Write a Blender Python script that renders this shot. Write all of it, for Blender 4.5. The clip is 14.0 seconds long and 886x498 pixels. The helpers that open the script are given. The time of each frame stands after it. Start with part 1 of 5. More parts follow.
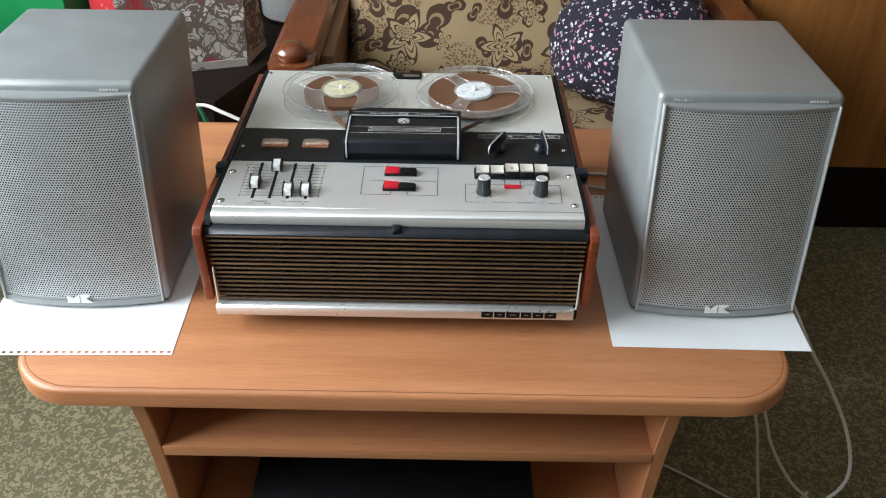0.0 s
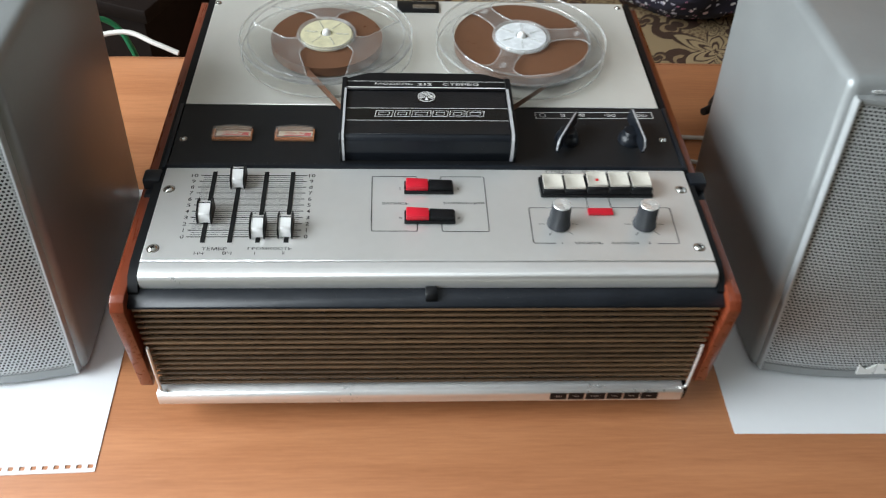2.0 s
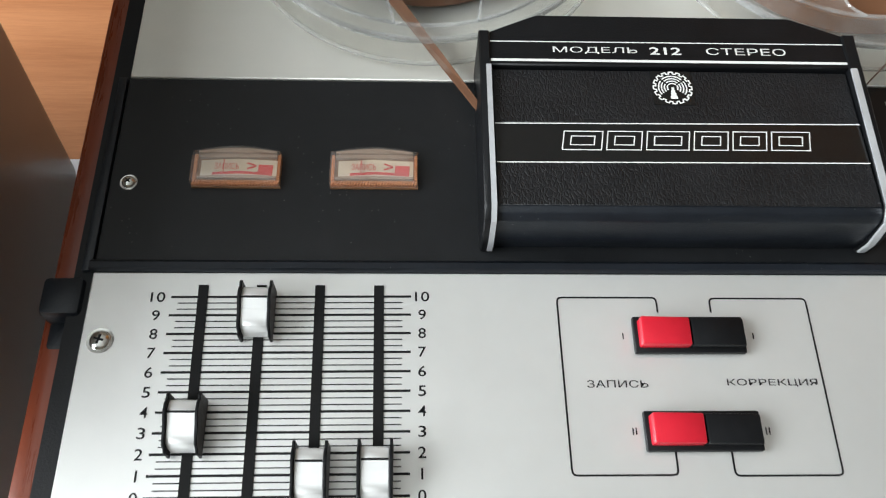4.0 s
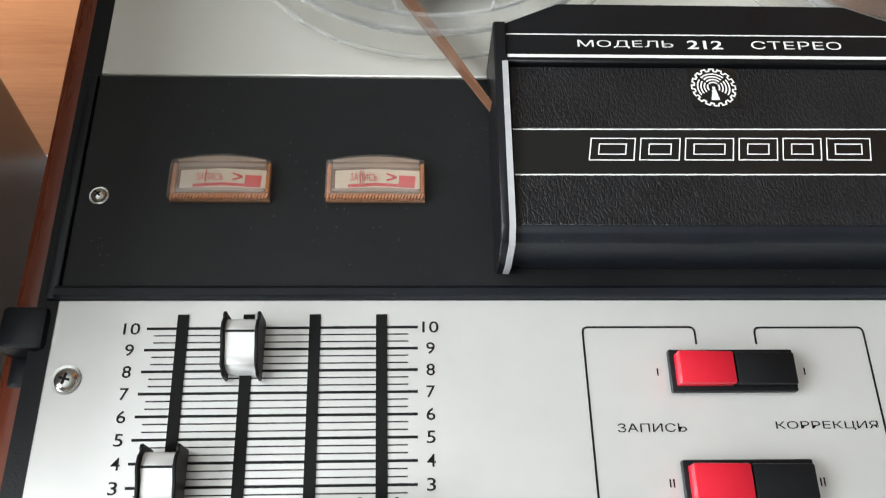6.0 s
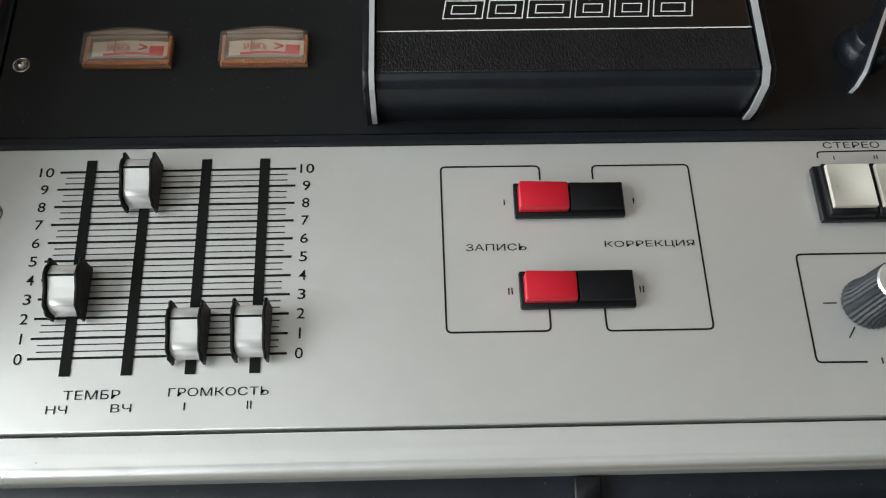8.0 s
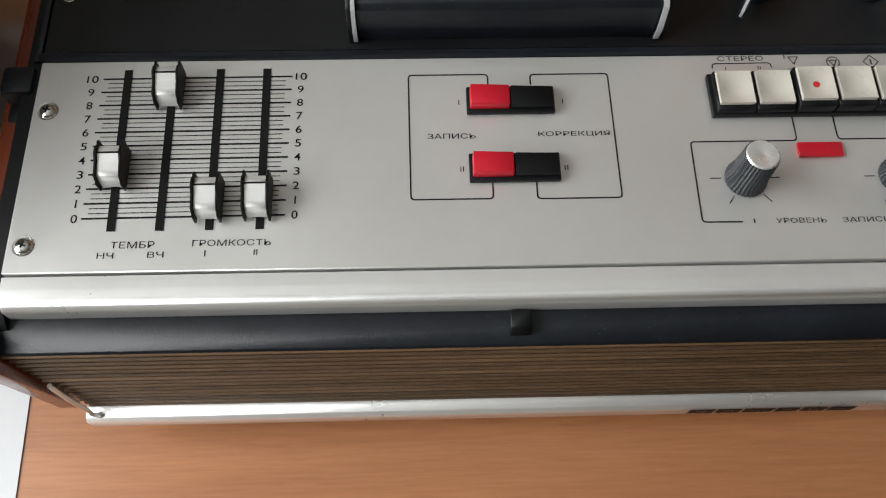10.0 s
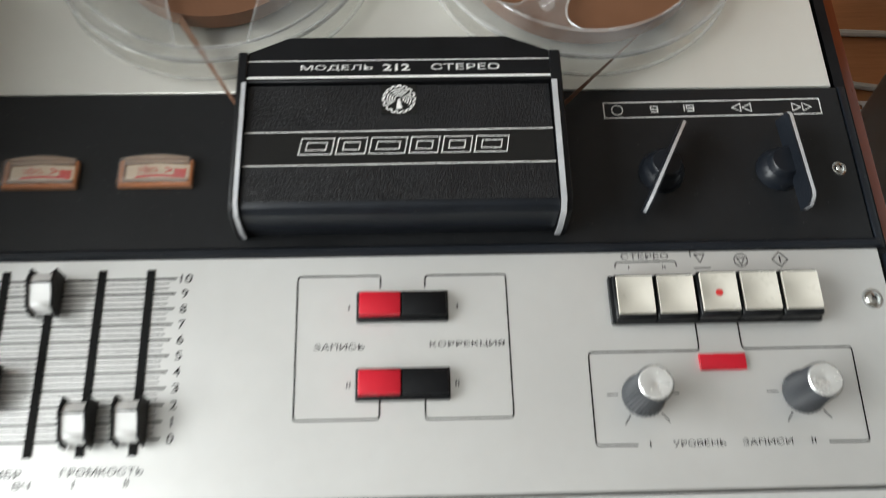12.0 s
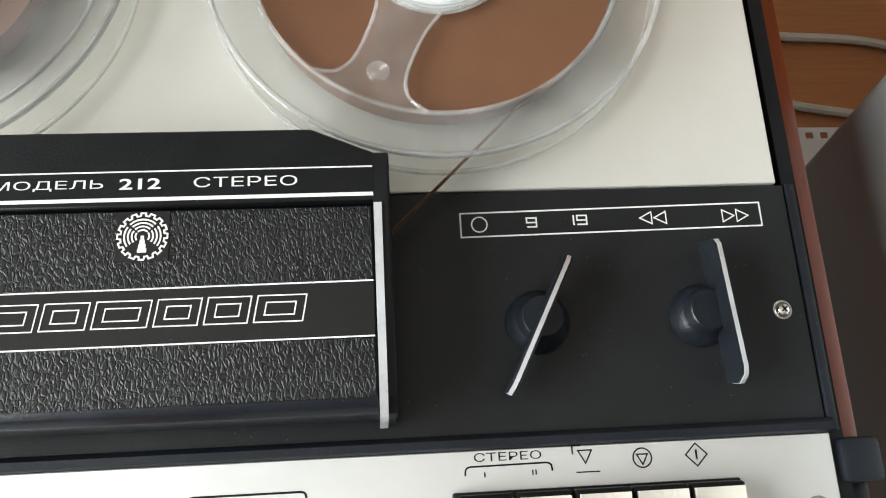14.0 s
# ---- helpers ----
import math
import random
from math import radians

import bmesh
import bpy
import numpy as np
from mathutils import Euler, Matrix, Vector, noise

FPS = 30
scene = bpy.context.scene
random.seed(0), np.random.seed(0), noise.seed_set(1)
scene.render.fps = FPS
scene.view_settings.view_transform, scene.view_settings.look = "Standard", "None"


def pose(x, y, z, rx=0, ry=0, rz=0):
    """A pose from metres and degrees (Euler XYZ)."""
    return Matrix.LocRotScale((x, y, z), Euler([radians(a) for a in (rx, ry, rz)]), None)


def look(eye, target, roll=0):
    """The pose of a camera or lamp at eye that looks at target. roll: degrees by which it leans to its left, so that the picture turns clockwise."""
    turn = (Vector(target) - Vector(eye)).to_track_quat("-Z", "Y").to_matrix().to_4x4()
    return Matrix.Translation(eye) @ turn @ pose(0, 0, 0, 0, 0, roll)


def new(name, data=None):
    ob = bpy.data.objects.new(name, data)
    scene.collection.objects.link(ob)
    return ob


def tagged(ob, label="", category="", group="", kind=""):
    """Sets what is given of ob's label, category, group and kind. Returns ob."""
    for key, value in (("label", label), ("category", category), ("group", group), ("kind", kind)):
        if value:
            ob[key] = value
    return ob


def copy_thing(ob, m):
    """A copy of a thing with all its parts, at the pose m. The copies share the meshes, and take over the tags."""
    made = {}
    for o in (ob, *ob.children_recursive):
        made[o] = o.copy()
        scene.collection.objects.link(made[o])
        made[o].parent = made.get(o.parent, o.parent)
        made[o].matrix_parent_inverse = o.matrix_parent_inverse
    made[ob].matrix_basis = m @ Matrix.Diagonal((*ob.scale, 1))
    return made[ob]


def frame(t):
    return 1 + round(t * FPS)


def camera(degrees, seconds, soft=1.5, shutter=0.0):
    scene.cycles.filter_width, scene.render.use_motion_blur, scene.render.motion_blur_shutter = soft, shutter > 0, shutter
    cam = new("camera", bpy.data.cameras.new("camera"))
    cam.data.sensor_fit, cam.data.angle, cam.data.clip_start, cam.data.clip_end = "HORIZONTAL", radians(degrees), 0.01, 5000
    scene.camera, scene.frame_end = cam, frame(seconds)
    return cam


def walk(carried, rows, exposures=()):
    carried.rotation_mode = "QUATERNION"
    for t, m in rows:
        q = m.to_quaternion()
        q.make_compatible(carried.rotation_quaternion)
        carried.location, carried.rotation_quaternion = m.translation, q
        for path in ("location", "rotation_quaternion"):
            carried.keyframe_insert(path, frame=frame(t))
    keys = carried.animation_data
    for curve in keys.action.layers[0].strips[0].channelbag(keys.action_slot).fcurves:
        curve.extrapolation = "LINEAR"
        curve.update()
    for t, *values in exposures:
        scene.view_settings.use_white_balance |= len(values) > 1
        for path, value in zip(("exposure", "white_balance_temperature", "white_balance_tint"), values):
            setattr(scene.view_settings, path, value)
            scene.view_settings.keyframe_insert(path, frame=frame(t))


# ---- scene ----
cam = camera(55.8, 14.0, soft=1.1, shutter=0.3)
PATH = [
    (0, (0.048, -0.692, 1.171), (0.052, 0.921, -0.01), 1.1),
    (0.5, (0.049, -0.701, 1.164), (0.043, 0.927, 0.003), 1.0),
    (1, (0.053, -0.68, 1.156), (0.041, 0.957, 0.008), 1.0),
    (1.5, (0.035, -0.547, 1.137), (0.087, 1.001, -0.128), 1.9),
    (2, (-0.02, -0.351, 1.1), (0.086, 1.033, -0.34), 3.2),
    (2.5, (-0.043, -0.243, 1.068), (0.085, 1.013, -0.483), 4.4),
    (3, (-0.052, -0.125, 1.027), (0.015, 0.981, -0.638), 3.4),
    (3.5, (-0.072, -0.043, 0.974), (-0.022, 0.936, -0.77), 3.2),
    (3.7, (-0.085, -0.009, 0.955), (-0.013, 0.912, -0.819), 4.4),
    (5.8, (-0.089, 0.04, 0.92), (-0.013, 0.864, -0.901), 4.8),
    (6, (-0.088, 0.037, 0.92), (-0.018, 0.86, -0.902), 4.5),
    (6.5, (-0.082, 0.024, 0.918), (-0.01, 0.806, -0.921), 5.0),
    (7, (-0.074, 0.008, 0.921), (-0.005, 0.783, -0.922), 4.7),
    (7.5, (-0.059, -0.009, 0.925), (0.003, 0.763, -0.919), 3.9),
    (8, (-0.046, -0.019, 0.935), (0.005, 0.773, -0.901), 2.5),
    (8.5, (-0.043, -0.027, 0.936), (0.007, 0.748, -0.907), 2.6),
    (9, (-0.044, -0.037, 0.948), (0.013, 0.749, -0.89), 3.0),
    (9.2, (-0.043, -0.047, 0.953), (0.013, 0.737, -0.886), 2.8),
    (11.3, (-0.006, -0.116, 1.036), (0.019, 0.702, -0.789), 0.9),
    (11.5, (0.0, -0.11, 1.041), (0.02, 0.723, -0.778), 0.6),
    (12, (0.009, -0.008, 1.001), (0.064, 0.789, -0.832), 2.7),
    (12.5, (0.032, 0.067, 0.954), (0.19, 0.74, -0.923), 10.7),
    (13, (0.051, 0.101, 0.938), (0.226, 0.69, -0.965), 14.0),
    (13.5, (0.058, 0.11, 0.933), (0.232, 0.692, -0.972), 14.2),
    (14, (0.062, 0.11, 0.934), (0.238, 0.69, -0.972), 14.4),
]
EXPOSURES = [(0, 0.18, 6500, 10), (1.5, 0.08, 6500, 10), (2.5, 0.02, 6560, 10), (3.2, 0.08, 6640, 10), (5.8, 0.32, 6790, 12), (6.5, 0.20, 6740, 11), (7.0, -0.12, 6760, 10), (7.5, -0.38, 6800, 10), (8.5, -0.50, 6950, 12), (9.2, -0.52, 7020, 13), (11.3, -0.26, 7150, 15), (12.0, -0.10, 6990, 12), (12.5, 0.10, 6940, 11), (13.2, 0.30, 7040, 12), (14, 0.36, 7040, 12)]
walk(cam, [(t, look(eye, target, roll)) for t, eye, target, roll in PATH], EXPOSURES)

# ---- world and light ----
world = bpy.data.worlds.new("world")
scene.world = world
world.use_nodes = True
wn = world.node_tree
sky = wn.nodes.new("ShaderNodeTexSky")
sky.sky_type = 'NISHITA'
sky.sun_disc = False
sky.sun_elevation = radians(38)
sky.sun_rotation = radians(-100)
wn.links.new(sky.outputs[0], wn.nodes["Background"].inputs[0])
wn.nodes["Background"].inputs[1].default_value = 0.12


def area_lamp(name, m, sx, sy, watts, colour):
    d = bpy.data.lights.new(name, 'AREA')
    d.shape, d.size, d.size_y, d.energy, d.color = 'RECTANGLE', sx, sy, watts, colour
    ob = new(name, d)
    ob.matrix_world = m
    return ob


area_lamp("window_light", look((-1.61, -0.25, 1.60), (0.0, -0.25, 1.02)), 1.8, 1.30, 92.0, (0.85, 0.945, 1.0))
scene.view_settings.exposure = 0.0


# ---- materials ----
def mat(name, colour, rough=0.5, metal=0.0, vary=0.12, scale=30.0, bump=0.0, bump_scale=200.0, spec=0.5, coat=0.0,
        stretch=(1, 1, 1), rough_vary=0.08, random_vary=0.0):
    m = bpy.data.materials.new(name)
    m.use_nodes = True
    nt = m.node_tree
    b = nt.nodes["Principled BSDF"]
    b.inputs["Roughness"].default_value = rough
    b.inputs["Metallic"].default_value = metal
    b.inputs["Specular IOR Level"].default_value = spec
    b.inputs["Coat Weight"].default_value = coat
    tc = nt.nodes.new("ShaderNodeTexCoord")
    mp = nt.nodes.new("ShaderNodeMapping")
    mp.inputs["Scale"].default_value = stretch
    nt.links.new(tc.outputs["Object"], mp.inputs[0])
    n1 = nt.nodes.new("ShaderNodeTexNoise")
    n1.inputs["Scale"].default_value = scale
    n1.inputs["Detail"].default_value = 6
    nt.links.new(mp.outputs[0], n1.inputs["Vector"])
    n2 = nt.nodes.new("ShaderNodeTexNoise")
    n2.inputs["Scale"].default_value = scale * 9
    n2.inputs["Detail"].default_value = 3
    nt.links.new(mp.outputs[0], n2.inputs["Vector"])
    mix = nt.nodes.new("ShaderNodeMath")
    mix.operation = 'MULTIPLY_ADD'
    nt.links.new(n2.outputs[0], mix.inputs[0])
    mix.inputs[1].default_value = 0.45
    nt.links.new(n1.outputs[0], mix.inputs[2])
    ramp = nt.nodes.new("ShaderNodeMapRange")
    ramp.inputs[1].default_value, ramp.inputs[2].default_value = 0.45, 1.0
    ramp.inputs[3].default_value, ramp.inputs[4].default_value = 1 - vary, 1 + vary
    nt.links.new(mix.outputs[0], ramp.inputs[0])
    fac = ramp.outputs[0]
    if random_vary:
        oi = nt.nodes.new("ShaderNodeObjectInfo")
        r2 = nt.nodes.new("ShaderNodeMapRange")
        r2.inputs[3].default_value, r2.inputs[4].default_value = 1 - random_vary, 1 + random_vary
        nt.links.new(oi.outputs["Random"], r2.inputs[0])
        mu = nt.nodes.new("ShaderNodeMath")
        mu.operation = 'MULTIPLY'
        nt.links.new(fac, mu.inputs[0])
        nt.links.new(r2.outputs[0], mu.inputs[1])
        fac = mu.outputs[0]
    vm = nt.nodes.new("ShaderNodeVectorMath")
    vm.operation = 'SCALE'
    vm.inputs[0].default_value = colour
    nt.links.new(fac, vm.inputs["Scale"])
    nt.links.new(vm.outputs[0], b.inputs["Base Color"])
    rr = nt.nodes.new("ShaderNodeMapRange")
    rr.inputs[1].default_value, rr.inputs[2].default_value = 0.4, 1.0
    rr.inputs[3].default_value, rr.inputs[4].default_value = max(0.02, rough - rough_vary), min(1.0, rough + rough_vary)
    nt.links.new(mix.outputs[0], rr.inputs[0])
    nt.links.new(rr.outputs[0], b.inputs["Roughness"])
    if bump:
        n3 = nt.nodes.new("ShaderNodeTexNoise")
        n3.inputs["Scale"].default_value = bump_scale
        n3.inputs["Detail"].default_value = 4
        nt.links.new(mp.outputs[0], n3.inputs["Vector"])
        bp = nt.nodes.new("ShaderNodeBump")
        bp.inputs["Strength"].default_value = bump
        bp.inputs["Distance"].default_value = 0.001
        nt.links.new(n3.outputs[0], bp.inputs["Height"])
        nt.links.new(bp.outputs[0], b.inputs["Normal"])
    return m


def wood(name, dark, light, axis=0, scale=6.0, rough=0.38, fine=1.0, coat=0.0, random_vary=0.0, spec=0.5):
    """Wood grain that runs along the axis."""
    m = bpy.data.materials.new(name)
    m.use_nodes = True
    nt = m.node_tree
    b = nt.nodes["Principled BSDF"]
    b.inputs["Coat Weight"].default_value = coat
    b.inputs["Coat Roughness"].default_value = 0.15
    b.inputs["Specular IOR Level"].default_value = spec
    tc = nt.nodes.new("ShaderNodeTexCoord")
    mp = nt.nodes.new("ShaderNodeMapping")
    s = [14.0, 14.0, 14.0]
    s[axis] = 0.9
    mp.inputs["Scale"].default_value = s
    nt.links.new(tc.outputs["Object"], mp.inputs[0])
    n1 = nt.nodes.new("ShaderNodeTexNoise")
    n1.inputs["Scale"].default_value = scale * 0.35
    n1.inputs["Detail"].default_value = 5
    n1.inputs["Distortion"].default_value = 0.6
    nt.links.new(mp.outputs[0], n1.inputs["Vector"])
    n2 = nt.nodes.new("ShaderNodeTexNoise")
    n2.inputs["Scale"].default_value = scale * 4.0 * fine
    n2.inputs["Detail"].default_value = 7
    n2.inputs["Roughness"].default_value = 0.7
    nt.links.new(mp.outputs[0], n2.inputs["Vector"])
    a = nt.nodes.new("ShaderNodeMath")
    a.operation = 'MULTIPLY_ADD'
    nt.links.new(n2.outputs[0], a.inputs[0])
    a.inputs[1].default_value = 0.9
    nt.links.new(n1.outputs[0], a.inputs[2])
    ramp = nt.nodes.new("ShaderNodeValToRGB")
    ramp.color_ramp.elements[0].position, ramp.color_ramp.elements[1].position = 0.30, 0.75
    ramp.color_ramp.elements[0].color = (*dark, 1)
    ramp.color_ramp.elements[1].color = (*light, 1)
    mr = nt.nodes.new("ShaderNodeMath")
    mr.operation = 'MULTIPLY'
    mr.inputs[1].default_value = 0.55
    nt.links.new(a.outputs[0], mr.inputs[0])
    nt.links.new(mr.outputs[0], ramp.inputs[0])
    out = ramp.outputs[0]
    if random_vary:
        oi = nt.nodes.new("ShaderNodeObjectInfo")
        r2 = nt.nodes.new("ShaderNodeMapRange")
        r2.inputs[3].default_value, r2.inputs[4].default_value = 1 - random_vary, 1 + random_vary
        nt.links.new(oi.outputs["Random"], r2.inputs[0])
        vm = nt.nodes.new("ShaderNodeVectorMath")
        vm.operation = 'SCALE'
        nt.links.new(out, vm.inputs[0])
        nt.links.new(r2.outputs[0], vm.inputs["Scale"])
        out = vm.outputs[0]
    nt.links.new(out, b.inputs["Base Color"])
    rr = nt.nodes.new("ShaderNodeMapRange")
    rr.inputs[3].default_value, rr.inputs[4].default_value = rough - 0.08, rough + 0.1
    nt.links.new(n2.outputs[0], rr.inputs[0])
    nt.links.new(rr.outputs[0], b.inputs["Roughness"])
    bp = nt.nodes.new("ShaderNodeBump")
    bp.inputs["Strength"].default_value = 0.12
    bp.inputs["Distance"].default_value = 0.0006
    nt.links.new(n2.outputs[0], bp.inputs["Height"])
    nt.links.new(bp.outputs[0], b.inputs["Normal"])
    return m


def clear(name, colour, rough=0.05, ior=1.49, haze=0.05):
    """Thin clear plastic: light passes straight through, with a gloss that grows at grazing angles and a faint haze."""
    m = bpy.data.materials.new(name)
    m.use_nodes = True
    nt = m.node_tree
    nt.nodes.remove(nt.nodes["Principled BSDF"])
    out = nt.nodes["Material Output"]
    tr = nt.nodes.new("ShaderNodeBsdfTransparent")
    tr.inputs[0].default_value = (*colour, 1)
    df = nt.nodes.new("ShaderNodeBsdfDiffuse")
    df.inputs[0].default_value = (0.85, 0.86, 0.86, 1)
    gl = nt.nodes.new("ShaderNodeBsdfGlossy")
    tc = nt.nodes.new("ShaderNodeTexCoord")
    n = nt.nodes.new("ShaderNodeTexNoise")
    n.inputs["Scale"].default_value = 60
    n.inputs["Detail"].default_value = 6
    nt.links.new(tc.outputs["Object"], n.inputs["Vector"])
    r = nt.nodes.new("ShaderNodeMapRange")
    r.inputs[3].default_value, r.inputs[4].default_value = rough * 0.4, rough * 1.8
    nt.links.new(n.outputs[0], r.inputs[0])
    nt.links.new(r.outputs[0], gl.inputs["Roughness"])
    h = nt.nodes.new("ShaderNodeMapRange")
    h.inputs[1].default_value, h.inputs[2].default_value = 0.3, 0.8
    h.inputs[3].default_value, h.inputs[4].default_value = haze * 0.4, haze * 1.8
    nt.links.new(n.outputs[0], h.inputs[0])
    m1 = nt.nodes.new("ShaderNodeMixShader")
    nt.links.new(h.outputs[0], m1.inputs[0])
    nt.links.new(tr.outputs[0], m1.inputs[1])
    nt.links.new(df.outputs[0], m1.inputs[2])
    lw = nt.nodes.new("ShaderNodeLayerWeight")
    lw.inputs[0].default_value = 0.5
    pw = nt.nodes.new("ShaderNodeMath")
    pw.operation = 'POWER'
    nt.links.new(lw.outputs["Facing"], pw.inputs[0])
    pw.inputs[1].default_value = 4.0
    fr = nt.nodes.new("ShaderNodeMapRange")
    fr.inputs[3].default_value, fr.inputs[4].default_value = ((ior - 1) / (ior + 1)) ** 2, 0.7
    nt.links.new(pw.outputs[0], fr.inputs[0])
    m2 = nt.nodes.new("ShaderNodeMixShader")
    nt.links.new(fr.outputs[0], m2.inputs[0])
    nt.links.new(m1.outputs[0], m2.inputs[1])
    nt.links.new(gl.outputs[0], m2.inputs[2])
    nt.links.new(m2.outputs[0], out.inputs["Surface"])
    return m


def leather(name):
    """Black leatherette with fine creases."""
    m = mat(name, (0.009, 0.0095, 0.011), 0.40, vary=0.2, scale=60, spec=0.4)
    nt = m.node_tree
    b = nt.nodes["Principled BSDF"]
    tc = nt.nodes.new("ShaderNodeTexCoord")
    mp = nt.nodes.new("ShaderNodeMapping")
    mp.inputs["Scale"].default_value = (1.0, 0.55, 1.0)
    nt.links.new(tc.outputs["Object"], mp.inputs[0])
    wob = nt.nodes.new("ShaderNodeTexNoise")
    wob.inputs["Scale"].default_value = 500
    nt.links.new(mp.outputs[0], wob.inputs["Vector"])
    ad = nt.nodes.new("ShaderNodeVectorMath")
    ad.operation = 'MULTIPLY_ADD'
    nt.links.new(wob.outputs[1], ad.inputs[0])
    ad.inputs[1].default_value = (0.0022, 0.0022, 0.0022)
    nt.links.new(mp.outputs[0], ad.inputs[2])
    v = nt.nodes.new("ShaderNodeTexVoronoi")
    v.feature = 'DISTANCE_TO_EDGE'
    v.inputs["Scale"].default_value = 800
    nt.links.new(ad.outputs[0], v.inputs["Vector"])
    r = nt.nodes.new("ShaderNodeMapRange")
    r.inputs[1].default_value, r.inputs[2].default_value = 0.0, 0.22
    nt.links.new(v.outputs["Distance"], r.inputs[0])
    bp = nt.nodes.new("ShaderNodeBump")
    bp.inputs["Strength"].default_value = 0.6
    bp.inputs["Distance"].default_value = 0.00024
    nt.links.new(r.outputs[0], bp.inputs["Height"])
    nt.links.new(bp.outputs[0], b.inputs["Normal"])
    return m


def math_node(nt, op, a, b=None, c=None):
    n = nt.nodes.new("ShaderNodeMath")
    n.operation = op
    for i, v in enumerate((a, b, c)):
        if v is None:
            continue
        if isinstance(v, (int, float)):
            n.inputs[i].default_value = v
        else:
            nt.links.new(v, n.inputs[i])
    return n.outputs[0]


def colour_mix(nt, fac, a, b):
    n = nt.nodes.new("ShaderNodeMix")
    n.data_type = 'RGBA'
    nt.links.new(fac, n.inputs[0])
    for i, v in ((6, a), (7, b)):
        if isinstance(v, tuple):
            n.inputs[i].default_value = (*v, 1)
        else:
            nt.links.new(v, n.inputs[i])
    return n.outputs[2]


def flower_mask(nt, vec, scale, petals, seed, size, pointed=False):
    """1 inside flowers scattered over the plan, 0 outside."""
    mp = nt.nodes.new("ShaderNodeMapping")
    mp.inputs["Location"].default_value = (seed * 1.37, seed * 2.11, 0)
    nt.links.new(vec, mp.inputs[0])
    v = nt.nodes.new("ShaderNodeTexVoronoi")
    v.voronoi_dimensions = '2D'
    v.inputs["Scale"].default_value = scale
    v.inputs["Randomness"].default_value = 0.75
    nt.links.new(mp.outputs[0], v.inputs["Vector"])
    d = nt.nodes.new("ShaderNodeVectorMath")
    d.operation = 'SUBTRACT'
    nt.links.new(mp.outputs[0], d.inputs[0])
    nt.links.new(v.outputs["Position"], d.inputs[1])
    sx = nt.nodes.new("ShaderNodeSeparateXYZ")
    nt.links.new(d.outputs[0], sx.inputs[0])
    ang = math_node(nt, 'ARCTAN2', sx.outputs[1], sx.outputs[0])
    sc = nt.nodes.new("ShaderNodeSeparateColor")
    nt.links.new(v.outputs["Color"], sc.inputs[0])
    ang = math_node(nt, 'ADD', ang, math_node(nt, 'MULTIPLY', sc.outputs[0], 6.28))
    if pointed:
        lobes = math_node(nt, 'SUBTRACT', 1.0, math_node(nt, 'ABSOLUTE', math_node(nt, 'SINE', math_node(nt, 'MULTIPLY', ang, petals / 2))))
        lobes = math_node(nt, 'POWER', lobes, 0.6)
    else:
        lobes = math_node(nt, 'POWER', math_node(nt, 'ABSOLUTE', math_node(nt, 'COSINE', math_node(nt, 'MULTIPLY', ang, petals / 2))), 1.5)
    rad = math_node(nt, 'MULTIPLY', math_node(nt, 'MULTIPLY_ADD', lobes, 0.68, 0.32), size)
    rad = math_node(nt, 'MULTIPLY', rad, math_node(nt, 'MULTIPLY_ADD', sc.outputs[1], 0.5, 0.62))
    length = math_node(nt, 'SQRT', math_node(nt, 'ADD', math_node(nt, 'MULTIPLY', sx.outputs[0], sx.outputs[0]), math_node(nt, 'MULTIPLY', sx.outputs[1], sx.outputs[1])))
    return math_node(nt, 'DIVIDE', length, rad)


